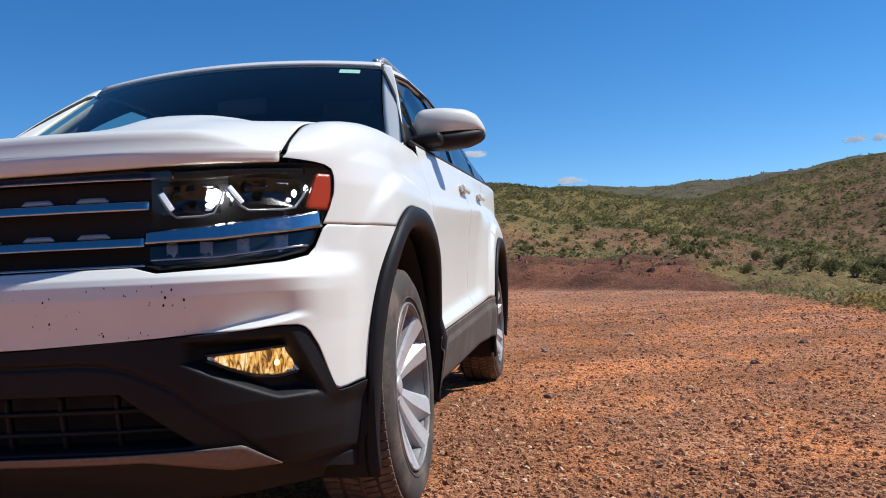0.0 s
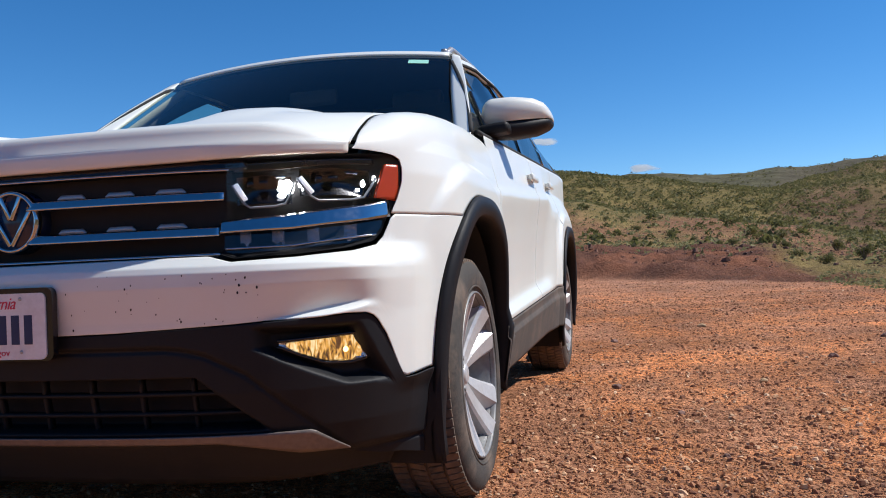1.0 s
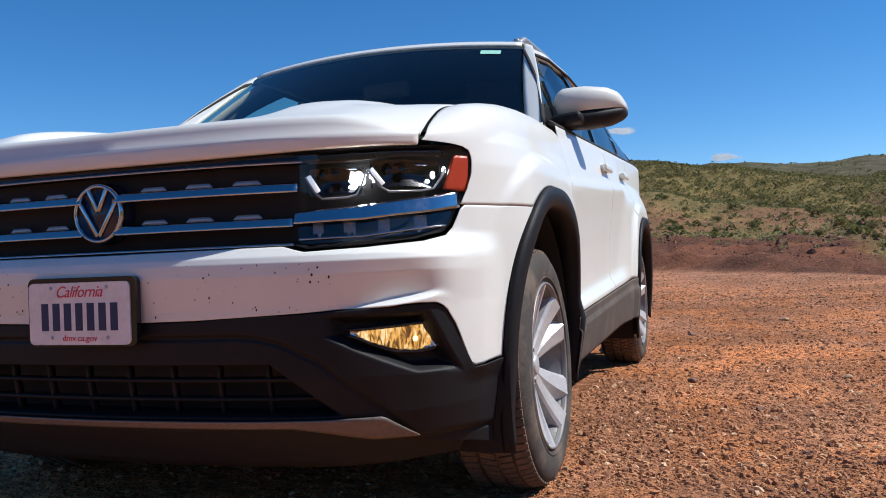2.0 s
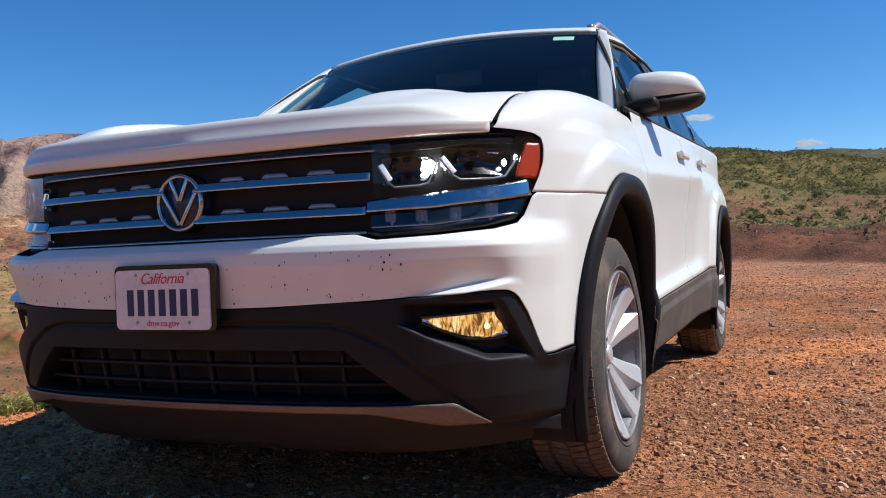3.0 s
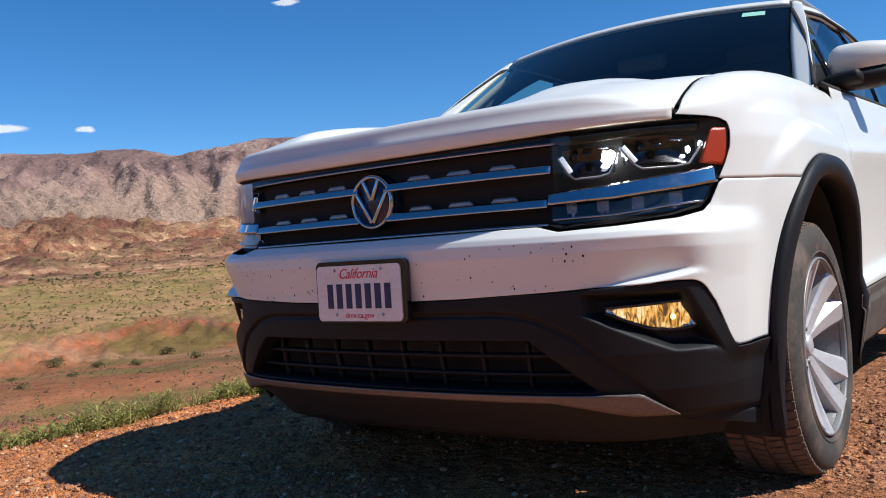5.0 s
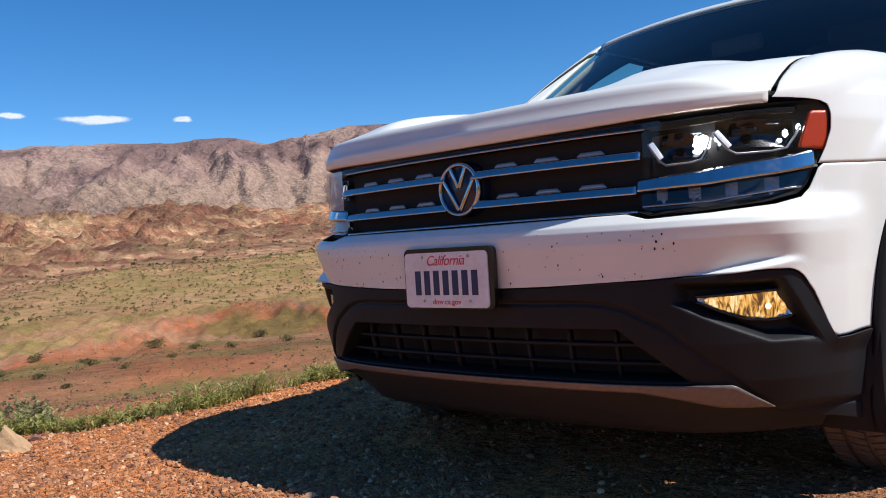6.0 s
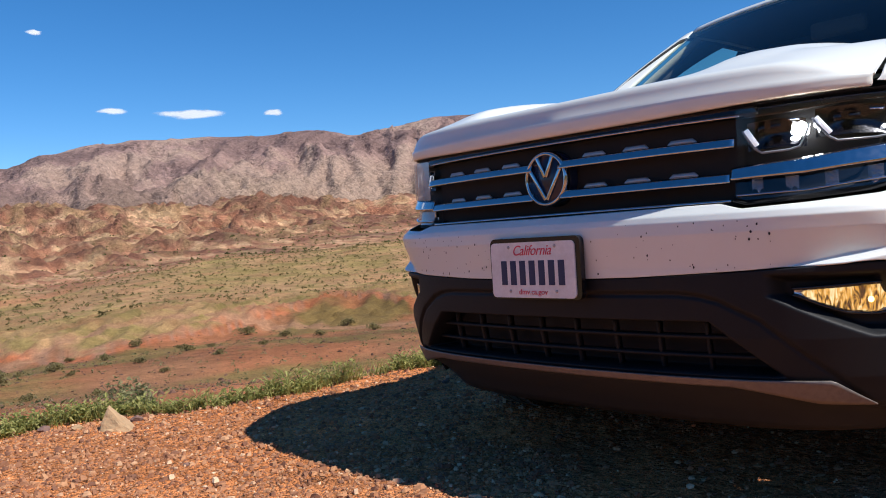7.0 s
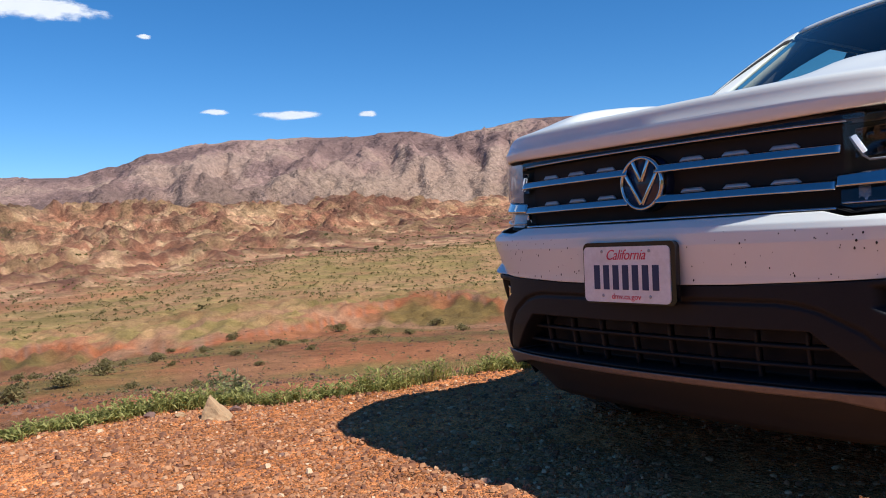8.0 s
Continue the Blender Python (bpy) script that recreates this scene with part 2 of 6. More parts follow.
def height(x, y):
    r, az = polar(x, y)
    # the level lot: its west edge, its curved far edge, its east edge
    west = -2.18 + 0.10 * math.sin(y * 1.7) + 0.06 * math.sin(y * 4.1 + 1)
    far = 21.0 - 1.25 * (x - 2) - 0.1 * (x - 2) ** 2
    d_west = west - x
    d_far = min((y - far) * 0.65, 60)
    d_east = x - 4.9 - 0.2 * math.sin(y)
    z = 0.035 * hash_noise(x, y, 2.3, 3) * ss(0.5, 3, r) + 0.012 * hash_noise(x, y, 0.35, 3) + (0.007 * hash_noise(x, y, 0.09, 2) if r < 12 else 0)
    w_left = ss(0.0, 6.0, d_west)
    if d_west > 0:
        lip = left_land(r, az)
        z = z * (1 - ss(0, 3, d_west)) - 0.55 * d_west * (1 - ss(2.0, 5.0, d_west)) * (1 - ss(0, 2.5, d_west)) + lip * ss(0.0, 3.5, d_west)
    # north: a low red bank and the shrub-covered hills behind it
    north = ss(0, 1.5, d_far) * (1 - ss(24, 42, az)) if d_far > 0 else 0.0
    if north > 0:
        base = lerp_table(az, (-60, -19, -13.7, -8.6, -3.2, 0.5, 4.7, 12, 40), (-1.5, -0.9, 0.4, 1.4, 2.1, 2.7, 3.7, 3.9, 3.5))
        top = lerp_table(az, (-100, -60, -30, -25, -19.4, -16.6, -14, -11, -8, -4, 0.5, 6, 14, 40), (9.0, 9.5, 7.4, 6.6, 5.75, 5.35, 5.0, 4.4, 3.8, 4.3, 5.15, 5.75, 6.0, 5.5))
        rough_bank = (0.24 * hash_noise(x, y, 1.6, 4) + 0.10 * hash_noise(x, y, 0.5, 3)) * ss(0, 1.5, d_far) * (1 - ss(30, 45, r))
        bank_h = 0.52 * (1 - ss(7.5, 11.0, -az))
        rise = math.tan(radians(base)) * 75 + 0.73
        crest = math.tan(radians(top)) * 210 + 0.73
        zz = lerp_table(r, (20, 34, 75, 140, 210, 300), (0, bank_h + 0.1 * max(rise, 0), rise, rise + 0.55 * (crest - rise), crest, crest - 6))
        z = z * (1 - north) + (zz + rough_bank) * north
    if d_east > 0 and d_far < 30 and az < 0:
        k = ss(0, 8, d_east) * (1 - ss(0, 10, d_far))
        z -= 0.02 * min(d_east, 30) * k
    # rough land everywhere beyond the lot
    out = max(w_left, ss(0, 6, d_far), ss(0, 8, d_east), ss(14, 30, -y))
    if out > 0:
        amp = 0.010 * min(r, 60) + 0.012 * max(min(r - 60, 400), 0)
        amp *= 0.45 if az < 30 else 0.6
        z += out * amp * hash_noise(x, y, 6 + 0.16 * min(r, 500), 5)
        gully = ss(40, 62, az) * ss(0.95, 1.6, r / near_edge(az)) * (1 - ss(900, 1300, r))
        if gully > 0:
            z += gully * min(r, 800) * badland(r, az)
        # eroded red bank above the track
        cut = ss(52, 60, r) * (1 - ss(74, 90, r)) * ss(40, 50, az)
        if cut > 0:
            z += 1.1 * cut * (ridged(radians(az) * 60 + 0.3 * r, r * 0.25, 1.3, 3) - 0.5)
    # second, farther hills to the north and the mountain range in the west
    if r > 260:
        hills = lerp_table(az, (-60, -19, -14, -11, -8, -5.6, -3.4, 0.3, 6, 30), (4.6, 5.4, 5.15, 5.1, 5.35, 5.3, 5.2, 5.0, 5.0, 4.0))
        k = ss(280, 520, r) * (1 - ss(30, 44, az))
        z = max(z, (math.tan(radians(hills)) * 520 * ss(280, 520, r) * (1 - 0.5 * ss(520, 1200, r))) * (1 - ss(30, 44, az)) + 6 * k * hash_noise(x, y, 80, 4)) if k > 0 else z
    if r > 800:
        el = lerp_table(az, RIDGE_AZ, RIDGE_EL)
        crest = math.tan(radians(el)) * 2300
        k = ss(900, 2300, r) ** 1.15
        rg = ridged(x, y, 520, 6) - 0.55
        bend = 60 * noise.noise(Vector((az * 0.11, r / 420, 4.0)))
        spur = ridged(radians(az) * 2300 + bend + 0.10 * r, r * 0.45, 130, 6) - 0.5
        fine = ridged(radians(az) * 2300 + bend - 0.15 * r, r * 0.55, 38, 4) - 0.5
        mountain = crest * k * (1 - 0.65 * ss(2350, 3600, r)) + (rg * 70 + spur * 85 + fine * 16) * min(crest / 310, 1.0) ** 1.5 * ss(900, 1500, r) * (1 - ss(1650, 2250, r))
        z = z * (1 - ss(900, 1400, r)) + max(mountain, z * 0.2) * ss(900, 1400, r)
    return z


def soil(x, y, z):
    """Soil colour and how green it is, by place: gravel lot, red bank, tan and rust badlands, mauve mountains; front
    light, cloud shade and aerial blue are painted in.
    """
    r, az = polar(x, y)
    n1, n2 = hash_noise(x, y, 4 + 0.10 * r, 5), hash_noise(x + 91, y - 37, 1.5 + 0.03 * r, 4)
    # lot soil; its lighter west side is front light painted into the colour
    lot = Vector((0.300, 0.146, 0.084)).lerp(Vector((0.37, 0.168, 0.080)), ss(1.2, -1.0, x))
    patch = hash_noise(x * 1.6 + 7, y * 0.8, 0.6, 5)
    lot = lot.lerp(Vector((0.40, 0.165, 0.068)), ss(0.0, 0.5, patch) * 0.5)
    lot = lot.lerp(Vector((0.235, 0.132, 0.098)), ss(0.0, 0.5, -patch) * 0.6 * ss(-0.6, 1.0, x))
    lot = lot * (1 + 0.30 * n2) * 1.30
    orange = ss(1.4, -0.8, x)
    lot = Vector((lot.x * (1.25 + 0.07 * orange), lot.y * (1.20 + 0.02 * orange), lot.z * 1.09))
    # paler mauve-grey far off: the grazing-view brightness painted in
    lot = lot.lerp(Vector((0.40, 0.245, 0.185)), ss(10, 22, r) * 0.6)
    c = lot
    west = ss(0.0, 1.0, -2.18 - x)
    if az > 36:
        red = Vector((0.345, 0.150, 0.076)).lerp(Vector((0.29, 0.150, 0.082)), min(max(0.5 + 1.5 * n1, 0), 1))
        red = red.lerp(Vector((0.17, 0.155, 0.055)), ss(0.05, 0.5, hash_noise(x - 31, y + 17, 9, 4)) * 0.75)
        green = Vector((0.335, 0.245, 0.112)).lerp(Vector((0.44, 0.285, 0.160)), min(max(0.40 + 1.4 * n1, 0), 1))
        green = green.lerp(Vector((0.245, 0.21, 0.075)), ss(0.0, 0.4, n2) * 0.7).lerp(Vector((0.38, 0.215, 0.115)), ss(0.12, 0.5, -n2) * 0.65)
        c = lot.lerp(red, west)
        stripe = abs(noise.noise(Vector((az * 2.4, 7.0, r * 0.05))))
        rust = Vector((0.46, 0.165, 0.080)).lerp(Vector((0.34, 0.20, 0.15)), ss(0.1, 0.45, stripe))
        edge = r + 5 * n1 - 8 * math.sin(az * 0.25)
        c = c.lerp(rust, ss(57, 58.0, edge) * 0.8)
        c = c.lerp(Vector((0.37, 0.225, 0.145)), ss(59.3, 60.5, edge) * (0.5 + 0.5 * ss(0, 0.4, n2)))
        c = c.lerp(green, ss(60.5, 65, edge + 5 * n2))
        u0, v0 = radians(az) * 10, math.log(max(r, 1)) * 10
        v = 0.5 + 1.3 * hash_noise(u0 + 40, v0, 0.42, 6)
        w = 0.5 + 1.3 * hash_noise(u0, v0 - 90, 0.26, 5)
        bad = Vector((0.31, 0.175, 0.115)).lerp(Vector((0.54, 0.37, 0.24)), ss(0.56, 0.80, v))
        bad = bad.lerp(Vector((0.32, 0.142, 0.090)), ss(0.50, 0.85, w) * 0.7)
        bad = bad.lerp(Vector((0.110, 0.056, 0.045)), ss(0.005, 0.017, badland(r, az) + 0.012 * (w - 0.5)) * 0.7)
        bad = bad.lerp(Vector((0.24, 0.18, 0.095)), ss(0.40, 0.15, w) * 0.5)
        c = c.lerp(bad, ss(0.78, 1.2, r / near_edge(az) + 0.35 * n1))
        big = 0.5 + 1.2 * hash_noise(x - 2000, y, 240, 6)
        # grey-mauve rock with the blue of distant air mixed into its colour
        mauve = Vector((0.275, 0.198, 0.192)).lerp(Vector((0.180, 0.128, 0.130)), ss(0.35, 0.75, big))
        mauve = mauve.lerp(Vector((0.34, 0.265, 0.23)), ss(0.40, 0.1, big) * 0.7)
        mauve = mauve.lerp(Vector((0.25, 0.20, 0.145)), (1 - ss(1300, 1700, r)) * 0.4)
        c = c.lerp(mauve, ss(760, 1150, r + 250 * n1))
        # low olive hills at the far left, a cloud's shadow painted into their colour
        c = c.lerp(Vector((0.085, 0.082, 0.045)), ss(80.5, 84, az + 1.5 * n1) * ss(300, 420, r) * (1 - ss(900, 1200, r)) * 0.75)
        # dirt tracks
        track = abs(r - (58 + 6 * math.sin(az * 0.21)))
        c = c.lerp(Vector((0.40, 0.235, 0.150)), (1 - ss(0.8, 2.2, track)) * 0.8)
        track = abs(r - (190 - 3.6 * max(az - 60, 0) + 7 * math.sin(az * 0.4)))
        c = c.lerp(Vector((0.40, 0.205, 0.115)), (1 - ss(3, 8, track)) * 0.85 * ss(56, 60, az))
    else:
        far = 21.0 - 1.25 * (x - 2) - 0.1 * (x - 2) ** 2
        d_far, d_east = (y - far) * 0.65, x - 4.9
        redb = Vector((0.125, 0.062, 0.044)).lerp(Vector((0.20, 0.090, 0.055)), min(max(0.5 + n2, 0), 1))
        slope = Vector((0.235, 0.135, 0.080)).lerp(Vector((0.215, 0.180, 0.075)), min(max(0.5 + 1.4 * n1, 0), 1))
        hill = Vector((0.168, 0.142, 0.056)).lerp(Vector((0.165, 0.105, 0.065)), ss(0.05, 0.5, n1 + 0.35 * ss(8, 20, -az)))
        c = c.lerp(redb, ss(0, 0.7, d_far))
        c = c.lerp(slope, ss(34, 44, r + 6 * n1) * ss(0, 1, d_far))
        c = c.lerp(hill, ss(66, 100, r + 12 * n2))
        c = c.lerp(Vector((0.21, 0.17, 0.075)), ss(0.1, 1.6, d_east + 0.5 * n2) * (1 - ss(34, 44, r)))
        c = c.lerp(Vector((0.060, 0.066, 0.048)), ss(270, 340, r) * 0.85)
    # tone by distance: darker past 8 m, lighter again past 180 m
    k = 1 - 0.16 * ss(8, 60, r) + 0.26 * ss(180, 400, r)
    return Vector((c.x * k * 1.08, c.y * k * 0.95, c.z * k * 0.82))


def build_ground():
    az = [-180 + 6 * i for i in range(25)] + [-30 + 122 * i / 500 for i in range(501)][1:] + [96 + 6 * i for i in range(14)]
    radii, r = [], 0.25
    while r < 4200:
        radii.append(r)
        r *= 1.021 if r < 30 else 1.013 if r < 200 else 1.010
    co, faces, cols, rocky = [], [], [], []
    for rr in radii:
        for a in az:
            x, y = EYE0.x - rr * math.sin(radians(a)), EYE0.y + rr * math.cos(radians(a))
            z = height(x, y)
            co.append((x, y, z))
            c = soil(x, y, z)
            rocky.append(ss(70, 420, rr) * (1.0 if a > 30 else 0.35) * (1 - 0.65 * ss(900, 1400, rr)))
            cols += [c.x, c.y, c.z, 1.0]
    n = len(az)
    for i in range(len(radii) - 1):
        for j in range(n):
            a, b = i * n + j, i * n + (j + 1) % n
            faces.append((a, b, b + n, a + n))
    co.append((EYE0.x, EYE0.y, height(EYE0.x, EYE0.y)))
    cols += [0.3, 0.16, 0.1, 1.0]
    rocky.append(0.0)
    last = len(co) - 1
    for j in range(n):
        faces.append((last, (j + 1) % n, j))
    me = bpy.data.meshes.new("ground")
    me.from_pydata(co, [], faces)
    att = me.color_attributes.new("soil", "FLOAT_COLOR", "POINT")
    att.data.foreach_set("color", cols)
    att = me.attributes.new("rocky", "FLOAT", "POINT")
    att.data.foreach_set("value", rocky)
    att = me.attributes.new("mountain", "FLOAT", "POINT")
    att.data.foreach_set("value", [ss(700, 1300, math.hypot(p[0], p[1])) for p in co])
    me.shade_smooth()
    m, nt, b = node_mat("desert soil")
    N, L = nt.nodes, nt.links
    at = N.new("ShaderNodeAttribute")
    at.attribute_name = "soil"
    geo = N.new("ShaderNodeNewGeometry")
    mixed = at.outputs["Color"]
    # grain at several scales: sand, pebbles, clods, and stony ground farther off
    for sc, lo, hi in ((220.0, 0.30, 1.70), (60.0, 0.42, 1.58), (22.0, 0.70, 1.30), (5.0, 0.76, 1.24), (0.9, 0.74, 1.26), (0.12, 0.72, 1.28), (0.03, 0.84, 1.16)):
        t = N.new("ShaderNodeTexNoise")
        t.inputs["Scale"].default_value = sc
        t.inputs["Detail"].default_value = 6
        t.inputs["Roughness"].default_value = 0.7
        L.new(geo.outputs["Position"], t.inputs["Vector"])
        mr = N.new("ShaderNodeMapRange")
        mr.inputs["From Min"].default_value, mr.inputs["From Max"].default_value = 0.3, 0.7
        mr.inputs["To Min"].default_value, mr.inputs["To Max"].default_value = lo, hi
        L.new(t.outputs["Fac"], mr.inputs["Value"])
        sm = N.new("ShaderNodeVectorMath")
        sm.operation = "SCALE"
        L.new(mixed, sm.inputs[0])
        L.new(mr.outputs["Result"], sm.inputs["Scale"])
        mixed = sm.outputs["Vector"]
    # broken rock and low scrub far off
    crumb = N.new("ShaderNodeTexNoise")
    crumb.inputs["Scale"].default_value = 0.32
    crumb.inputs["Detail"].default_value = 7
    crumb.inputs["Roughness"].default_value = 0.75
    L.new(geo.outputs["Position"], crumb.inputs["Vector"])
    crumb_to = N.new("ShaderNodeMapRange")
    crumb_to.inputs["From Min"].default_value, crumb_to.inputs["From Max"].default_value = 0.36, 0.64
    crumb_to.inputs["To Min"].default_value, crumb_to.inputs["To Max"].default_value = 0.70, 1.30
    L.new(crumb.outputs["Fac"], crumb_to.inputs["Value"])
    broken = N.new("ShaderNodeVectorMath")
    broken.operation = "SCALE"
    L.new(mixed, broken.inputs[0])
    L.new(crumb_to.outputs["Result"], broken.inputs["Scale"])
    far_share = N.new("ShaderNodeAttribute")
    far_share.attribute_name = "rocky"
    pick_rock = N.new("ShaderNodeMix")
    pick_rock.data_type = "RGBA"
    L.new(far_share.outputs["Fac"], pick_rock.inputs["Factor"])
    L.new(mixed, pick_rock.inputs["A"])
    L.new(broken.outputs["Vector"], pick_rock.inputs["B"])
    L.new(pick_rock.outputs["Result"], b.inputs["Base Color"])
    b.inputs["Roughness"].default_value = 0.95
    b.inputs["Specular IOR Level"].default_value = 0.15
    peb = N.new("ShaderNodeTexNoise")
    peb.inputs["Detail"].default_value = 3
    peb.inputs["Scale"].default_value = 75
    L.new(geo.outputs["Position"], peb.inputs["Vector"])
    bp = N.new("ShaderNodeBump")
    bp.inputs["Strength"].default_value = 0.9
    bp.inputs["Distance"].default_value = 0.035
    L.new(peb.outputs["Fac"], bp.inputs["Height"])
    cl = N.new("ShaderNodeTexNoise")
    cl.inputs["Scale"].default_value = 14
    cl.inputs["Detail"].default_value = 8
    L.new(geo.outputs["Position"], cl.inputs["Vector"])
    bp2 = N.new("ShaderNodeBump")
    bp2.inputs["Strength"].default_value = 0.85
    bp2.inputs["Distance"].default_value = 0.10
    L.new(cl.outputs["Fac"], bp2.inputs["Height"])
    L.new(bp.outputs["Normal"], bp2.inputs["Normal"])
    crag = N.new("ShaderNodeTexNoise")
    crag.inputs["Scale"].default_value = 0.05
    crag.inputs["Detail"].default_value = 9
    crag.inputs["Roughness"].default_value = 0.62
    L.new(geo.outputs["Position"], crag.inputs["Vector"])
    rk = N.new("ShaderNodeAttribute")
    rk.attribute_name = "rocky"
    bp3 = N.new("ShaderNodeBump")
    bp3.inputs["Distance"].default_value = 13.0
    L.new(rk.outputs["Fac"], bp3.inputs["Strength"])
    L.new(crag.outputs["Fac"], bp3.inputs["Height"])
    L.new(bp2.outputs["Normal"], bp3.inputs["Normal"])
    rib = N.new("ShaderNodeTexNoise")
    rib.inputs["Scale"].default_value = 0.017
    rib.inputs["Detail"].default_value = 10
    rib.inputs["Roughness"].default_value = 0.6
    L.new(geo.outputs["Position"], rib.inputs["Vector"])
    mt = N.new("ShaderNodeAttribute")
    mt.attribute_name = "mountain"
    bp4 = N.new("ShaderNodeBump")
    bp4.inputs["Distance"].default_value = 45.0
    L.new(mt.outputs["Fac"], bp4.inputs["Strength"])
    L.new(rib.outputs["Fac"], bp4.inputs["Height"])
    L.new(bp3.outputs["Normal"], bp4.inputs["Normal"])
    L.new(bp4.outputs["Normal"], b.inputs["Normal"])
    me.materials.append(m)
    return tagged(new("ground", me), "red-brown gravel lot falling to desert valley, hills and mountains", "ground", kind="structure")


# ---- the car: shape ----
def smooth(a, b, v):
    v = min(max((v - a) / (b - a), 0.0), 1.0)
    return v * v * (3 - 2 * v)


def steps(v, *pairs):
    """Straight lines through (v, value) pairs."""
    if v <= pairs[0][0]:
        return pairs[0][1]
    for (a, p), (b, q) in zip(pairs, pairs[1:]):
        if v <= b:
            return p + (q - p) * (v - a) / (b - a)
    return pairs[-1][1]


def nose(x):
    x = abs(x)
    return 0.024 + 0.12 * x * x + 0.45 * x ** 6


Y9 = nose(0.9)


def plan(s):
    """The car's outline from above: x = s across the nose, then along its side, y = Y9 + s - 0.9."""
    a, sign = abs(s), 1 if s >= 0 else -1
    if a <= 0.9:
        return s, nose(a)
    y = Y9 + a - 0.9
    length = 0.95 - Y9
    u = min((y - Y9) / length, 1.0)
    m = 1 / (0.24 * 0.9 + 2.7 * 0.9 ** 5)
    x = 0.9 + (u ** 3 - 2 * u * u + u) * length * m + (3 * u * u - 2 * u ** 3) * 0.085
    if y > 3.9:
        x -= 0.05 * ((y - 3.9) / 1.1) ** 2
    return sign * x, y


def outward(s):
    (x0, y0), (x1, y1) = plan(s - 1e-4), plan(s + 1e-4)
    tx, ty = x1 - x0, y1 - y0
    n = math.hypot(tx, ty)
    return ty / n, -tx / n


def skin(s, z, off=0.0):
    (x, y), (nx, ny) = plan(s), outward(s)
    return Vector((x + nx * off, y + ny * off, z))


def s_of(y):
    return y - Y9 + 0.9


def front_profile(z):
    return steps(z, (0.20, -0.06), (0.27, -0.03), (0.30, -0.005), (0.36, 0.018), (0.45, 0.036), (0.55, 0.043), (0.62, 0.046), (0.70, 0.058), (0.73, 0.057), (0.745, 0.050), (0.768, 0.024), (0.79, 0.004), (1.0, 0.0), (1.04, 0.0))


def side_profile(z):
    return steps(z, (0.28, -0.06), (0.33, -0.045), (0.45, -0.016), (0.497, -0.006), (0.503, -0.006), (0.546, -0.037), (0.556, -0.041), (0.60, -0.041), (0.72, -0.034), (0.85, -0.020), (0.96, -0.002), (0.985, -0.001), (1.005, -0.016), (1.06, -0.026), (1.10, -0.034), (1.14, -0.044), (1.20, -0.058), (1.27, -0.078))


def fender_profile(z):
    return steps(z, (0.28, -0.03), (0.45, -0.012), (0.60, -0.004), (0.80, 0.0), (0.97, 0.0), (1.03, -0.010), (1.08, -0.028), (1.14, -0.055))


ARCH_Y, REAR_Y, AXLE_Z, ARCH_P = 0.905, 3.90, 0.372, 2.6
ARCH_LEAN = 0.915          # the front leg of the front arch stands closer to the wheel


def sill_top(y):
    """The doors' lower edge, climbing towards the rear."""
    return 0.497 + 0.034 * (y - 1.56)


def door_z(a, z):
    """The creases of the doors climb towards the rear: the height at which the section is taken."""
    y = Y9 + a - 0.9
    low, high = 0.051 * (y - 1.56), 0.050 * (y - 1.32)
    return steps(z, (0.28, 0.28), (0.497 + 0.67 * low, 0.497), (0.551 + low, 0.551), (0.985 + high, 0.985), (1.27 + high, 1.27))


def body_off(s, z):
    a = abs(s)
    front = 1 - smooth(0.80, 1.02, a)
    door = smooth(1.75, 2.05, a) * (1 - smooth(3.45, 3.85, a))
    side = side_profile(door_z(a, z)) * door + fender_profile(z) * (1 - door)
    if a > 0.9:
        y = Y9 + a - 0.9
        for yc in (ARCH_Y, REAR_Y):        # the haunch swelling round each wheel arch
            q = ((abs(y - yc) / 0.49) ** ARCH_P + (max(z - AXLE_Z, 0) / 0.563) ** ARCH_P) ** (1 / ARCH_P)
            side += 0.022 * (1 - smooth(1.125, 1.19, q)) * smooth(0.95, 1.15, a)
    return front_profile(z) * front + side * (1 - front)




def arch(y, yc, wide, tall, p=ARCH_P):
    """Height of a wheel arch's edge at y, or None outside it."""
    if yc == ARCH_Y and y < yc:
        wide *= ARCH_LEAN
    u = abs(y - yc) / wide
    if u >= 1:
        return None
    return AXLE_Z + tall * (1 - u ** p) ** (1 / p)


# ---- building helpers ----
def part(name, bm, material, parent, label="", smooth_shade=True, thick=0.0):
    me = bpy.data.meshes.new(name)
    bm.to_mesh(me)
    bm.free()
    me.materials.append(material)
    if smooth_shade:
        me.shade_smooth()
    ob = new(name, me)
    ob.parent = parent
    if parent is not None:
        ob.matrix_parent_inverse = parent.matrix_world.inverted()
    if thick:
        mod = ob.modifiers.new("thickness", "SOLIDIFY")
        mod.thickness, mod.offset = thick, -1
    if label:
        tagged(ob, label)
    return ob


def grid(rows, face_to=None):
    """A bmesh sheet through rows of points; face_to: a vector that its faces should look along."""
    bm = bmesh.new()
    vs = [[bm.verts.new(p) for p in row] for row in rows]
    for a, b in zip(vs, vs[1:]):
        for i in range(len(a) - 1):
            q = [a[i], a[i + 1], b[i + 1], b[i]]
            try:
                bm.faces.new(q)
            except ValueError:
                pass
    bmesh.ops.remove_doubles(bm, verts=bm.verts, dist=1e-5)
    bm.normal_update()
    if face_to is not None:
        total = Vector()
        for f in bm.faces:
            total += f.normal * f.calc_area()
        if total.dot(Vector(face_to)) < 0:
            bmesh.ops.reverse_faces(bm, faces=bm.faces)
    return bm


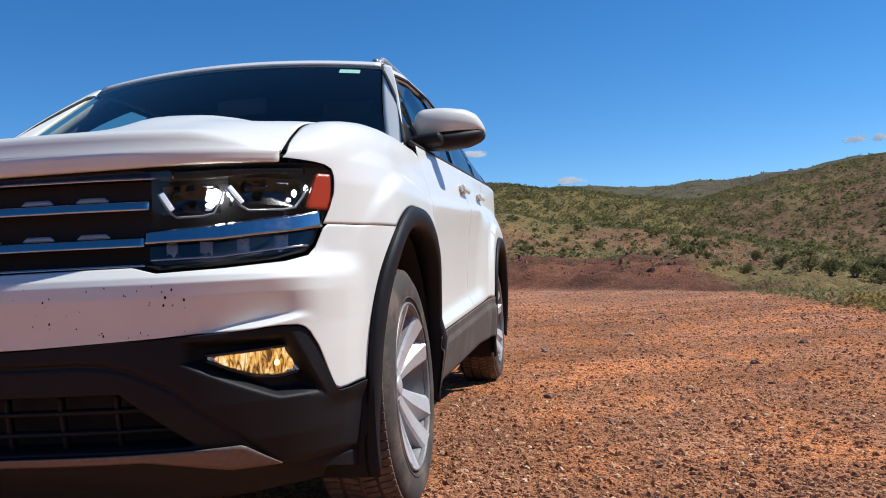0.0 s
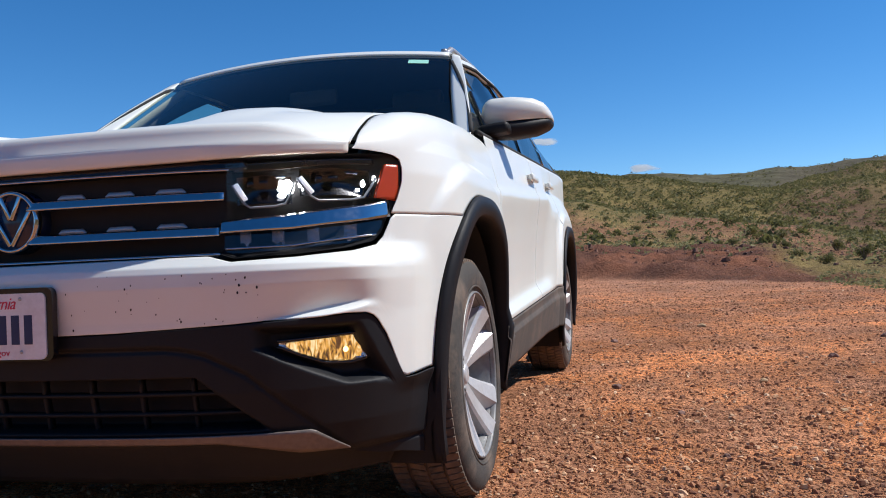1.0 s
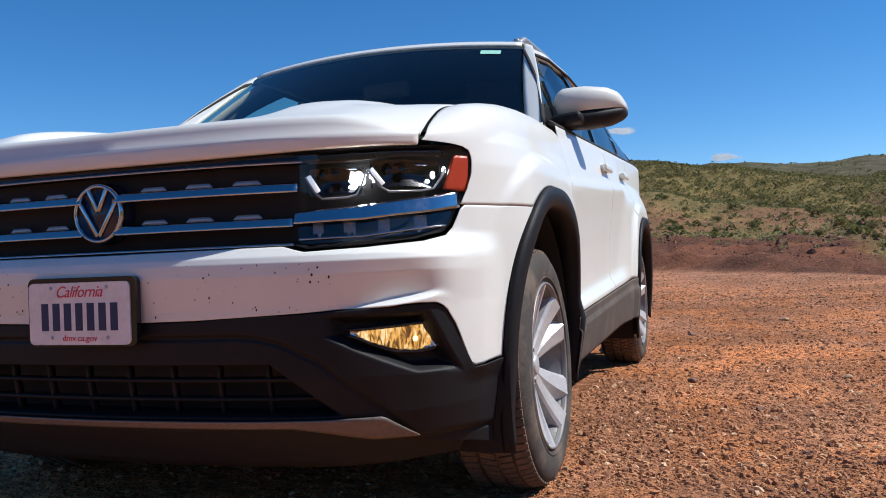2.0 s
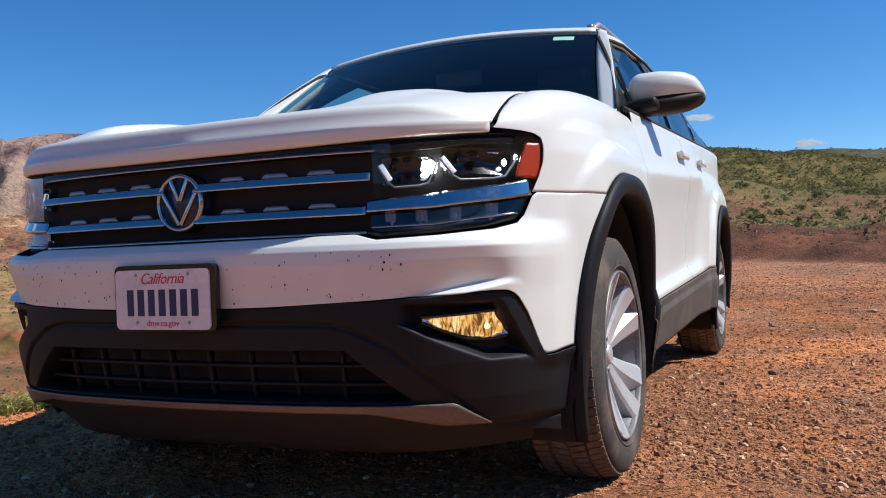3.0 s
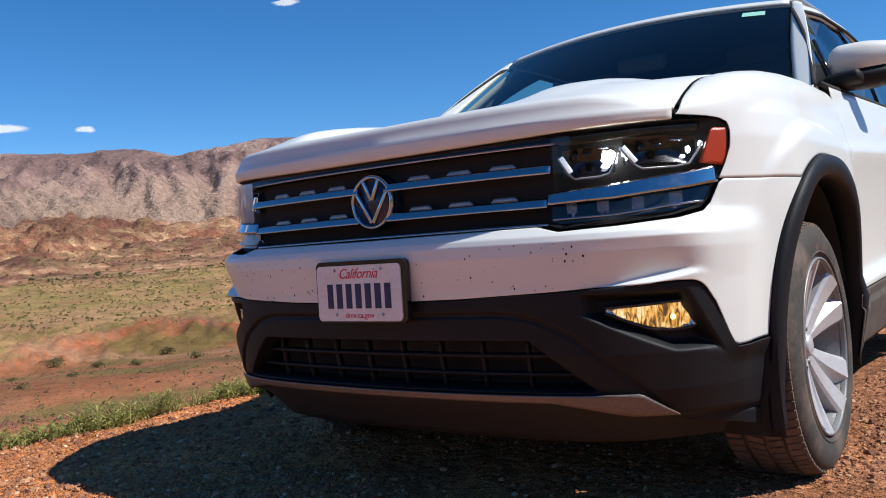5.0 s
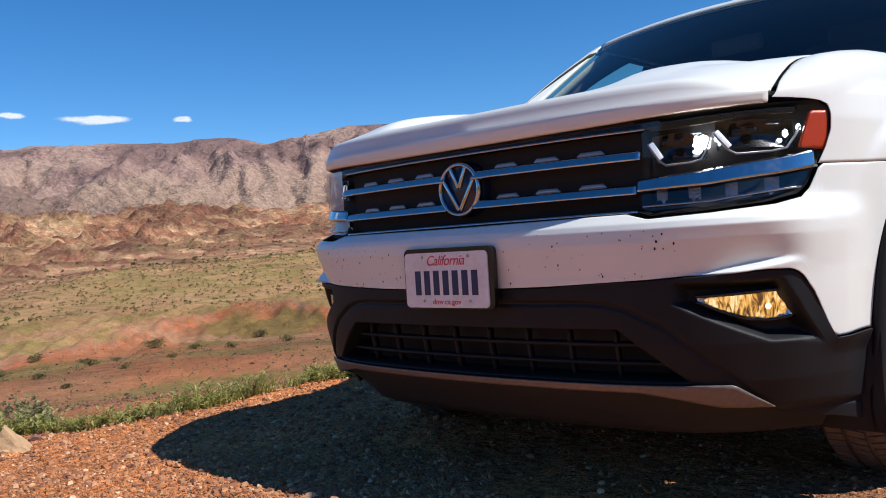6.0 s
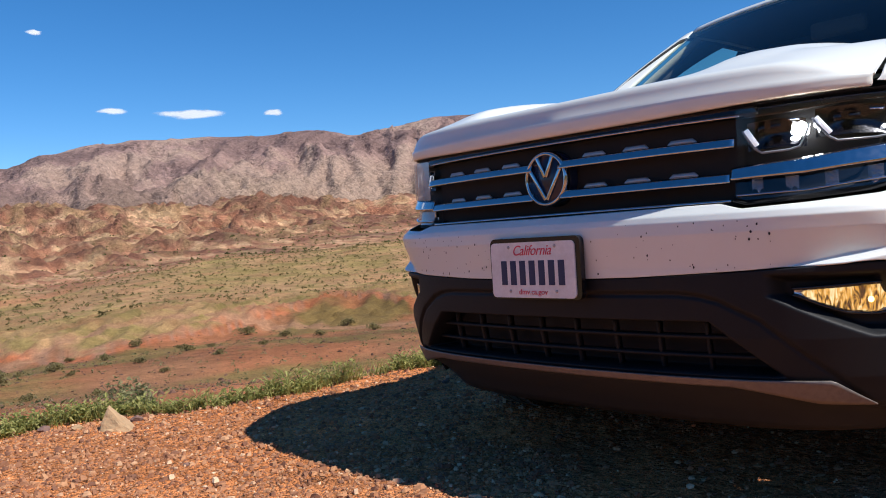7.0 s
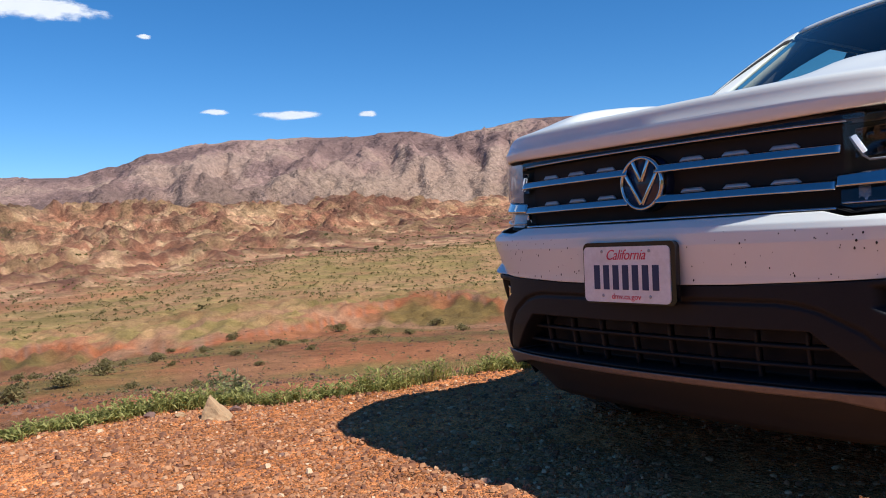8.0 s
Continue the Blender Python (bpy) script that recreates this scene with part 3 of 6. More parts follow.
def box(bm, centre, size, turn=None, bevel=0.0):
    r = bmesh.ops.create_cube(bm, size=1.0)
    vs = r["verts"]
    bmesh.ops.scale(bm, vec=size, verts=vs)
    if bevel:
        es = list({e for v in vs for e in v.link_edges})
        r = bmesh.ops.bevel(bm, geom=es, offset=bevel, segments=2, affect="EDGES", profile=0.6)
        vs = list({v for f in r["faces"] for v in f.verts} | {v for v in vs if v.is_valid})
    if turn is not None:
        bmesh.ops.rotate(bm, cent=(0, 0, 0), matrix=turn, verts=vs)
    bmesh.ops.translate(bm, vec=centre, verts=vs)
    return vs


def lathe(profile, axis_x=True, n=64):
    """Turns (radius, along) pairs round the x axis."""
    rows = []
    for i in range(n + 1):
        a = 2 * math.pi * i / n
        rows.append([Vector((u, r * math.cos(a), r * math.sin(a))) for r, u in profile])
    bm = grid(rows)
    bmesh.ops.remove_doubles(bm, verts=bm.verts, dist=1e-5)
    bmesh.ops.recalc_face_normals(bm, faces=bm.faces)
    return bm


def tube(points, radius, n=8):
    """A round bar through points."""
    pts = [Vector(p) for p in points]
    rows = []
    for i, p in enumerate(pts):
        d = (pts[min(i + 1, len(pts) - 1)] - pts[max(i - 1, 0)]).normalized()
        up = Vector((0, 0, 1)) if abs(d.z) < 0.9 else Vector((1, 0, 0))
        a = d.cross(up).normalized()
        b = d.cross(a)
        r = radius(i / max(len(pts) - 1, 1)) if callable(radius) else radius
        rows.append([p + (a * math.cos(t) + b * math.sin(t)) * r for t in (2 * math.pi * k / n for k in range(n + 1))])
    bm = grid(rows)
    bmesh.ops.holes_fill(bm, edges=[e for e in bm.edges if e.is_boundary], sides=0)
    bmesh.ops.recalc_face_normals(bm, faces=bm.faces)
    return bm


def spread(a, b, n):
    return [a + (b - a) * i / n for i in range(n + 1)]


def panel(s0, s1, low, high, ns, nz, extra=0.0, off=body_off):
    """A sheet of the car's skin between s0 and s1 and the heights low(s) and high(s)."""
    rows = []
    for s in spread(s0, s1, ns):
        lo, hi = low(s), high(s)
        row = []
        for k in range(nz + 1):
            z = lo + (hi - lo) * k / nz
            e = extra(s, z) if callable(extra) else extra
            row.append(skin(s, z, off(s, z) + e))
        rows.append(row)
    mid = (s0 + s1) / 2
    nx, ny = outward(mid)
    return grid(rows, (nx, ny, 0))


def tidy(bm, face_to=None):
    bmesh.ops.recalc_face_normals(bm, faces=bm.faces)
    return bm


suv = new("suv")
tagged(suv, "white mid-size SUV, dusty, parked on gravel with lamps lit", "car")
suv.location = (0, 2.4, 0)
bpy.context.view_layer.update()

# ---- front bumper, cladding, lip ----
def white_low(s):
    a = abs(s)
    z = steps(a, (0.0, 0.594), (0.3, 0.599), (0.56, 0.610), (0.78, 0.622), (0.812, 0.620), (0.828, 0.608), (0.848, 0.560), (0.871, 0.476), (0.880, 0.450), (0.935, 0.455), (1.2, 0.47))
    k = arch(plan(s)[1], ARCH_Y, 0.49, 0.563) if a > 0.9 else None
    return max(z, k) if k else z


def bumper_top(s):
    a = abs(s)
    return steps(a, (0.0, 0.765), (0.515, 0.768), (0.535, 0.762), (0.565, 0.753), (0.69, 0.759), (0.80, 0.770), (0.848, 0.784), (0.864, 0.806), (0.876, 0.848), (0.884, 0.8602), (1.2, 0.8605))


def shelf(s, z):
    """The step over the fog lamp, below a crease that climbs to the corner."""
    a = abs(s)
    crease = 0.615 + 0.213 * (a - 0.636)
    fade = smooth(0.52, 0.66, a) * (1 - smooth(0.75, 0.845, a))
    tuck = (0.10 + 0.26 * smooth(0.60, 0.82, a)) * fade
    if z >= crease:
        return -tuck * max(0.732 - z, 0)
    k = smooth(0.0, 0.018, crease - z)
    return -tuck * (0.732 - crease) * (1 - k) + 0.008 * k * fade



bumper_end = 1.165
part("bumper", panel(-bumper_end, bumper_end, white_low, lambda s: max(bumper_top(s), white_low(s) + 0.001), 300, 60, extra=shelf), PAINT, suv, "white painted bumper with mud specks", thick=0.003)


def mouth(s, z):
    """How deep the lower air opening is at this place: wider below, with slanting ends."""
    wide = 0.475 + 1.20 * (0.490 - z)
    edge = min((wide - abs(s)) * 0.6, (z - 0.358) * 1.4, (0.490 - z) * 1.4)
    return smooth(0.0, 0.014, edge)


def surround(s, z):
    """Relief of the broad frame round the air opening: a groove along its outline, the frame itself a little lower."""
    top = steps(abs(s), (0.0, 0.556), (0.40, 0.556), (0.45, 0.551), (0.50, 0.538), (0.585, 0.492), (0.715, 0.368), (0.80, 0.28))
    d = top - z
    return -0.009 * math.exp(-(d / 0.0055) ** 2) - 0.005 * smooth(0.0, 0.006, d)


def pocket(s, z):
    """How deep the fog lamp's pocket is."""
    a = abs(s)
    low = steps(a, (0.60, 0.550), (0.66, 0.515), (0.78, 0.450))
    edge = min((a - 0.60) * 0.5, 0.795 + 0.42 * (0.61 - z) - a, 0.600 - z, (z - low) * 0.8)
    return smooth(0.0, 0.022, edge)


def cladding_relief(s, z):
    a = abs(s)
    corner = 0.016 * smooth(0.845, 0.90, a) * smooth(0.40, 0.46, z)
    return -0.004 - 0.09 * mouth(s, z) - 0.050 * pocket(s, z) + surround(s, z) + corner


def clad_low(s):
    a = abs(s)
    z = steps(a, (0, 0.335), (0.55, 0.335), (0.70, 0.300), (0.78, 0.286), (0.86, 0.255), (1.0, 0.225), (1.2, 0.22))
    k = arch(plan(s)[1], ARCH_Y, 0.475, 0.54) if a > 0.9 else None
    return max(z, k) if k else z


part("bumper_cladding", panel(-0.985, 0.985, clad_low, lambda s: max(white_low(s) - 0.003, clad_low(s) + 0.001), 400, 90, extra=cladding_relief), TRIM, suv, "dark grey textured plastic lower bumper cladding", thick=0.003)
for z in (0.398, 0.446):
    part("grille_slat", panel(-0.60, 0.60, lambda s, z=z: z - 0.004, lambda s, z=z: z + 0.004, 60, 2, extra=-0.045), TRIM, suv, thick=0.02)
for i in range(-4, 4):
    x = 0.065 + i * 0.13
    part("grille_upright", panel(x - 0.004, x + 0.004, lambda s: 0.352, lambda s: 0.486, 2, 8, extra=-0.05), TRIM, suv, thick=0.02)


def lip_low(s):
    return steps(abs(s), (0.0, 0.332), (0.52, 0.332), (0.60, 0.318), (0.695, 0.296), (0.79, 0.292))


def lip_high(s):
    return steps(abs(s), (0.0, 0.350), (0.715, 0.352), (0.79, 0.293))


part("skid_lip", panel(-0.79, 0.79, lip_low, lip_high, 160, 5, extra=0.006), LIP, suv, "scuffed silver skid plate lip", thick=0.004)
part("chin", panel(-0.93, 0.93, lambda s: 0.205, lambda s: clad_low(s) + 0.004, 120, 6, extra=lambda s, z: -0.012 - 0.5 * (0.335 - z)), DARK, suv, thick=0.004)

# ---- hood and fenders ----
def hood_edge(y):
    """x of the seam between hood and fender."""
    return steps(y, (0.20, 0.806), (0.26, 0.813), (0.32, 0.814), (0.45, 0.811), (1.0, 0.805), (1.35, 0.785))


def hood_rise(d, a):
    """The hood climbs a steep front face, then flattens; towards the fenders the face is rounder."""
    sharp = steps(d, (0, 0), (0.005, 0.018), (0.011, 0.036), (0.018, 0.046), (0.03, 0.051), (0.05, 0.057), (0.07, 0.063), (0.095, 0.071), (0.12, 0.080), (0.17, 0.097), (0.23, 0.113), (0.32, 0.129))
    round_ = steps(d, (0, 0), (0.015, 0.016), (0.03, 0.029), (0.05, 0.043), (0.07, 0.055), (0.095, 0.068), (0.12, 0.080), (0.17, 0.098), (0.23, 0.113), (0.32, 0.129))
    back = steps(d, (0.32, 0), (0.45, 0.018), (0.65, 0.038), (0.9, 0.053), (1.2, 0.059), (1.4, 0.056))
    k = smooth(0.62, 0.80, a)
    return sharp * (1 - k) + round_ * k + back


def hood_cross(x, y):
    a = abs(x)
    crease = 0.41 + 0.09 * y
    edge = smooth(0.50, 0.65, a)
    lift = -0.030 * (1 - smooth(crease - 0.045, crease + 0.03, a))
    fall = -0.024 * smooth(0.55, 0.68, a) + 0.021 * smooth(0.69, 0.79, a)
    bump = 0.008 * (smooth(0.38, 0.50, a) - smooth(0.56, 0.66, a))
    return (lift + fall + bump) * smooth(0.03 + 0.07 * edge, 0.22 + 0.12 * edge, y - 0.35 * a * a) - 0.02 * a ** 4


def hood_z(x, y):
    y0 = nose(x)
    return 1.034 + 0.012 * abs(x) ** 2 + hood_rise(y - y0, abs(x)) + hood_cross(x, y)


rows = []
for x in spread(-1, 1, 150):
    xx = x * 0.806
    zl = 0.990 + 0.036 * abs(xx) ** 2.6
    zc = 1.034 + 0.012 * xx * xx
    row = [skin(xx, zl, -0.03), skin(xx, zl, -0.004), skin(xx, zl + 0.004, 0.0)]
    row += [skin(xx, zl + 0.004 + (zc - 0.006 - zl - 0.004) * k, 0.003 * k) for k in (0.33, 0.66, 1.0)]
    y0 = nose(xx)
    for d in (0.004, 0.008, 0.012, 0.018, 0.026, 0.036, 0.05, 0.07, 0.09, 0.12, 0.15, 0.18, 0.22, 0.26, 0.30, 0.35, 0.42, 0.5, 0.6, 0.7, 0.85, 1.0, 1.15, 1.3):
        y = y0 + d * (1 - 0.16 * abs(x) ** 3)
        X = x * hood_edge(y)
        row.append(Vector((X, y, hood_z(X, y) if d > 0.004 else zc)))
    rows.append(row)
part("hood", grid(rows, (0, -0.4, 1)), PAINT, suv, "white hood with two broad raised ridges", thick=0.004)


def lamp_edge(z):
    """s of the headlamp's outer edge at a height."""
    return steps(z, (0.858, 0.877), (0.90, 0.8905), (0.94, 0.8995), (0.98, 0.903), (1.003, 0.898), (1.013, 0.886), (1.018, 0.862), (1.022, 0.813))


def fender(sign):
    whole = bmesh.new()

    def add(rows):
        vs = [[whole.verts.new((sign * p.x, p.y, p.z)) for p in row] for row in rows]
        for a, b in zip(vs, vs[1:]):
            for i in range(len(a) - 1):
                whole.faces.new((a[i], a[i + 1], b[i + 1], b[i]) if sign > 0 else (a[i], b[i], b[i + 1], a[i + 1]))

    def over_top(s, row):
        """Rolls the section over the top to the hood's seam."""
        y = plan(s)[1]
        u = smooth(0.812, 0.90, s)
        qy = y + 0.02 * (1 - u)
        qx = min(hood_edge(qy) + 0.005, plan(s)[0])
        v = smooth(0.811, 0.822, s)
        qz = (hood_z(qx, qy) - 0.002) * v + 1.024 * (1 - v)
        a = row[-1].copy()
        k = smooth(0.82, 1.0, s)
        c = skin(s, a.z + (qz + 0.022 * k - a.z) * (0.65 + 0.35 * k), body_off(s, a.z) - 0.012 * k)
        for i in range(1, 19):
            t = i / 18
            row.append(a * (1 - t) ** 2 + c * 2 * t * (1 - t) + Vector((qx, qy, qz)) * t * t)
        return row

    parts = [0.75 * i / 16 for i in range(16)] + spread(0.75, 1.0, 16)
    zs = [0.862 + 0.16 * k for k in parts]
    add([[skin(s, z, body_off(s, z)) for s in spread(0.905, lamp_edge(z), 24)] for z in zs])
    rows = []
    for s in spread(0.905, 0.813, 24):
        rows.append(over_top(s, [skin(s, 1.022, body_off(s, 1.022))]))
    add(rows)
    rows = []
    for s in spread(0.905, s_of(1.385), 120):
        y = plan(s)[1]
        low = max(arch(y, ARCH_Y, 0.49, 0.563) or 0, 0.862 if y < ARCH_Y else 0.46)
        top = 1.022 + 0.05 * smooth(0.905, 1.10, s)
        zs = [low + (top - low) * k for k in parts]
        rows.append(over_top(s, [skin(s, z, body_off(s, z)) for z in zs]))
    add(rows)
    bmesh.ops.remove_doubles(whole, verts=whole.verts, dist=2e-4)
    bmesh.ops.recalc_face_normals(whole, faces=whole.faces)
    tot = sum((f.normal * f.calc_area() for f in whole.faces), Vector())
    if tot.x * sign < 0:
        bmesh.ops.reverse_faces(whole, faces=whole.faces)
    part("fender", whole, PAINT, suv, thick=0.003)


for sign in (1, -1):
    fender(sign)

# ---- wheel arches, sills, doors, quarter panels ----
def arch_trim(sign, yc, rear=False):
    rows = []
    for i in range(61):
        a = math.pi * (-0.085 + 1.14 * i / 60)
        row = []
        for f, e in ((1.0, 0.002), (0.995, 0.014), (0.955, 0.018), (0.90, 0.014), (0.885, 0.004), (0.875, -0.06)):
            ca, sa = math.cos(a), math.sin(a)
            lean = ARCH_LEAN if yc == ARCH_Y and ca > 0 else 1.0
            y = yc - 0.49 * lean * f * math.copysign(abs(ca) ** (2 / ARCH_P), ca)
            z = AXLE_Z + (0.563 * f if sa > 0 else 0.5 * f) * math.copysign(abs(sa) ** (2 / ARCH_P), sa)
            s = s_of(y) if y > Y9 else y
            p = skin(s, z, body_off(s, z) + e)
            row.append(Vector((sign * p.x, p.y, p.z)))
        rows.append(row)
    part("arch_trim", grid(rows, (sign, 0, 0.0)), TRIM, suv, "dark grey plastic wheel arch trim", thick=0.003)
    rows = []
    for i in range(41):
        a = math.pi * (-0.12 + 1.24 * i / 40)
        y, z = yc - 0.445 * math.cos(a), AXLE_Z + 0.50 * math.sin(a)
        rows.append([Vector((sign * x, y, z)) for x in (0.955, 0.85, 0.70, 0.58)])
    part("wheel_well", grid(rows, (0, 0, -1)), DARK, suv)


for sign in (1, -1):
    for yc in (ARCH_Y, REAR_Y):
        arch_trim(sign, yc)


def belt(y):
    return 1.205 + 0.055 * (y - 1.4) / 1.5


def flank(name, sign, y0, y1, low, high, nz=40, extra=0.0, material=None, label=""):
    bm = panel(sign * s_of(y0), sign * s_of(y1), low, high, max(int((y1 - y0) / 0.025), 4), nz, extra)
    return part(name, bm, material or PAINT, suv, label, thick=0.003)


def rear_low(s):
    return max(arch(plan(s)[1], REAR_Y, 0.49, 0.563) or 0, min(sill_top(plan(s)[1]) + 0.004, 0.56))


for sign in (1, -1):
    flank("front_door", sign, 1.390, 2.575, lambda s: sill_top(plan(s)[1]) + 0.004, lambda s: belt(plan(s)[1]))
    flank("rear_door", sign, 2.581, 3.560, rear_low, lambda s: belt(plan(s)[1]))
    flank("quarter_panel", sign, 3.566, 4.90, rear_low, lambda s: belt(plan(s)[1]))
    flank("sill_cladding", sign, 1.33, 3.47, lambda s: 0.285 + 0.02 * (plan(s)[1] - 1.4), lambda s: sill_top(plan(s)[1]), 20, lambda s, z: 0.004 + 0.012 * smooth(0.040, 0.055, sill_top(plan(s)[1]) - z), SILL, "dusty grey plastic sill cladding")
    flank("rear_cladding", sign, 4.35, 4.92, lambda s: 0.34, lambda s: 0.458, 8, 0.008, TRIM)

for sign in (-1,):
    part("air_deflector", panel(sign * 0.86, sign * 0.985, lambda s: 0.225, lambda s: 0.30, 8, 4, extra=lambda s, z: 0.012 - 0.25 * (0.30 - z)), DARK, suv, thick=0.006)

# ---- cabin: windscreen, pillars, roof, windows ----
def a_line(u):
    """The windscreen's side edge from the cowl (0) to the roof (1)."""
    d = 0.06 + 0.20 * u - 0.08 * u * u
    return Vector((0.885 - 0.155 * u - 0.01 * math.sin(math.pi * u) - 0.226 * d, 1.13 + 0.67 * u + d, 1.115 + 0.513 * u + 0.02 * math.sin(math.pi * u) + (0.14 + 0.12 * u) * d))


def screen(v, u):
    """A place on the windscreen, v from -1 to 1 across it."""
    e = a_line(u)
    bow = (1 - v * v)
    return Vector((v * e.x, e.y - bow * (0.20 - 0.10 * u), e.z + bow * (0.012 + 0.016 * u)))


part("windscreen", grid([[screen(v, u) for u in spread(0, 0.985, 16)] for v in spread(-0.985, 0.985, 40)], (0, -1, 0.5)), GLASS, suv, "dark tinted windscreen reflecting the cabin").visible_shadow = False


part("screen_band", grid([[screen(v, u) + Vector((0, 0.004, -0.002)) for u in (0.945, 0.97, 1.0, 1.02)] for v in spread(-1, 1, 30)], (0, -1, 0.5)), DARK, suv)


# painted front edge of the roof over the windscreen
rows = []
for v in spread(-0.985, 0.985, 40):
    row = [screen(v, 0.972) + Vector((0, 0.004, -0.004))] + [screen(v, u) + Vector((0, -0.003, 0.004)) for u in (0.976, 0.99, 1.005, 1.02)]
    row.append(row[-1] + Vector((0, 0.05, 0.006)))
    rows.append(row)
part("roof_front", grid(rows, (0, -1, 1)), PAINT, suv, thick=0.003)


def roof_edge(y):
    """The line where roof and door frames meet."""
    return Vector((steps(y, (1.98, 0.705), (2.25, 0.732), (2.7, 0.748), (3.6, 0.748), (4.4, 0.72), (4.85, 0.66)), y,
                   steps(y, (1.98, 1.658), (2.25, 1.677), (2.7, 1.679), (3.4, 1.662), (4.2, 1.612), (4.6, 1.565), (4.85, 1.52))))


rows = []
for v in spread(-1, 1, 40):
    row = []
    for y in (1.98, 2.0, 2.04, 2.10, 2.18, 2.30, 2.5, 2.8, 3.2, 3.6, 4.0, 4.4, 4.7, 4.85):
        e = roof_edge(y)
        k = smooth(1.96, 2.48, y)
        yy = y - (1 - v * v) * 0.10 * (1 - k)
        z = e.z + (1 - abs(v) ** 2.6) * (0.040 + 0.03 * k) + 0.012 * smooth(1.98, 2.02, y)
        row.append(Vector((v * (e.x - 0.012), yy, z)))
    rows.append(row)
part("roof", grid(rows, (0, 0, 1)), PAINT, suv, thick=0.006)

for sign in (1, -1):
    # pillar between windscreen and front window
    rows = []
    for u in spread(0, 1, 24):
        a = a_line(u)
        b = Vector((0.901, 1.300, 1.217)).lerp(Vector((0.734, 1.945, 1.652)), u) + Vector((0.006, 0, 0.012)) * math.sin(math.pi * u)
        rows.append([Vector((sign * p.x, p.y, p.z)) for p in (a + Vector((-0.006, 0, -0.012)), a, a.lerp(b, 0.12) + Vector((0.004, -0.001, 0.002)), a.lerp(b, 0.5) + Vector((0.007, 0, 0.002)), a.lerp(b, 0.85) + Vector((0.004, 0, 0.001)), b, b + Vector((-0.012, 0.006, -0.004)))])
    part("a_pillar", grid(rows, (sign, -1, 0)), PAINT, suv, thick=0.004)
    # roof rail moulding and the black window surround
    rows = []
    for y in spread(1.98, 4.85, 60):
        e = roof_edge(y)
        rows.append([Vector((sign * (e.x + dx), y, e.z + dz)) for dx, dz in ((-0.03, 0.022), (-0.012, 0.012), (0.004, -0.006), (0.010, -0.028), (0.006, -0.040))])
    part("roof_side", grid(rows, (sign, 0, 1)), PAINT, suv, thick=0.004)

    def window_side(y, k):
        """A place on the side glass: k from 0 at the belt to 1 at the roof."""
        e = roof_edge(max(y, 1.98)) + Vector((0.004, 0, -0.024))
        z0 = belt(y) + 0.004
        x0 = plan(s_of(y))[0] + body_off(s_of(y), belt(y)) - 0.016
        bulge = 0.018 * math.sin(math.pi * k)
        return Vector((sign * (x0 + (e.x - x0) * k + bulge), y, z0 + (e.z - z0) * k))

    def front_limit(y):
        """How high the glass goes under the sloping front pillar."""
        return steps(y, (1.29, 0.0), (1.40, 0.17), (1.56, 0.42), (1.74, 0.72), (1.90, 0.97), (1.95, 1.0))

    def pane(name, y0, y1, limit, material, inset=0.0, label=""):
        rows = []
        for y in spread(y0, y1, 24):
            top = limit(y)
            rows.append([window_side(y, top * k) - Vector((sign * inset, 0, 0)) for k in spread(0.0, 1.0, 10)])
        return part(name, grid(rows, (sign, 0, 0)), material, suv, label)

    pane("side_window", 1.31, 2.52, front_limit, GLASS, 0.008).visible_shadow = False
    pane("side_window", 2.62, 3.50, lambda y: 1.0, SHADE_GLASS, 0.008).visible_shadow = False
    pane("side_window", 3.60, 4.45, lambda y: 1 - 0.5 * smooth(4.2, 4.5, y), SHADE_GLASS, 0.008).visible_shadow = False
    pane("b_pillar", 2.515, 2.625, lambda y: 1.0, GLOSSBLACK)
    pane("c_pillar", 3.495, 3.605, lambda y: 1.0, GLOSSBLACK)
    pane("d_pillar", 4.44, 4.86, lambda y: 1.0, PAINT)
    # seals round the panes
    path = [window_side(y, min(front_limit(y), 1.0)) for y in spread(1.29, 2.0, 20)] + [window_side(y, 1.0) for y in spread(2.1, 4.4, 30)]
    part("window_seal", tube([p + Vector((sign * (0.004 - 0.016 * (1 - smooth(1.9, 2.1, p.y))), 0, 0)) for p in path], 0.009, 6), DARK, suv)
    part("belt_seal", tube([window_side(y, 0.0) + Vector((sign * 0.006, 0, 0.002)) for y in spread(1.31, 4.45, 40)], 0.010, 6), DARK, suv)
    part("window_divider", tube([window_side(1.62, 0.0), window_side(1.68, 0.52)], 0.008, 6), GLOSSBLACK, suv)
    # roof rail with its front foot
    pts = []
    for y in spread(2.12, 4.3, 40):
        e = roof_edge(y)
        h = 0.055 * min(smooth(2.10, 2.23, y), 1 - smooth(4.18, 4.32, y))
        pts.append(Vector((sign * (e.x - 0.102), y, e.z + 0.030 + h)))
    part("roof_rail", tube(pts, 0.017, 8), SATIN, suv, "satin silver roof rail")
    for y in (2.17, 3.15, 4.24):
        foot = bmesh.new()
        e = roof_edge(y)
        box(foot, (sign * (e.x - 0.102), y, e.z + 0.042), (0.030, 0.14, 0.055), bevel=0.012)
        part("rail_foot", foot, SATIN, suv)

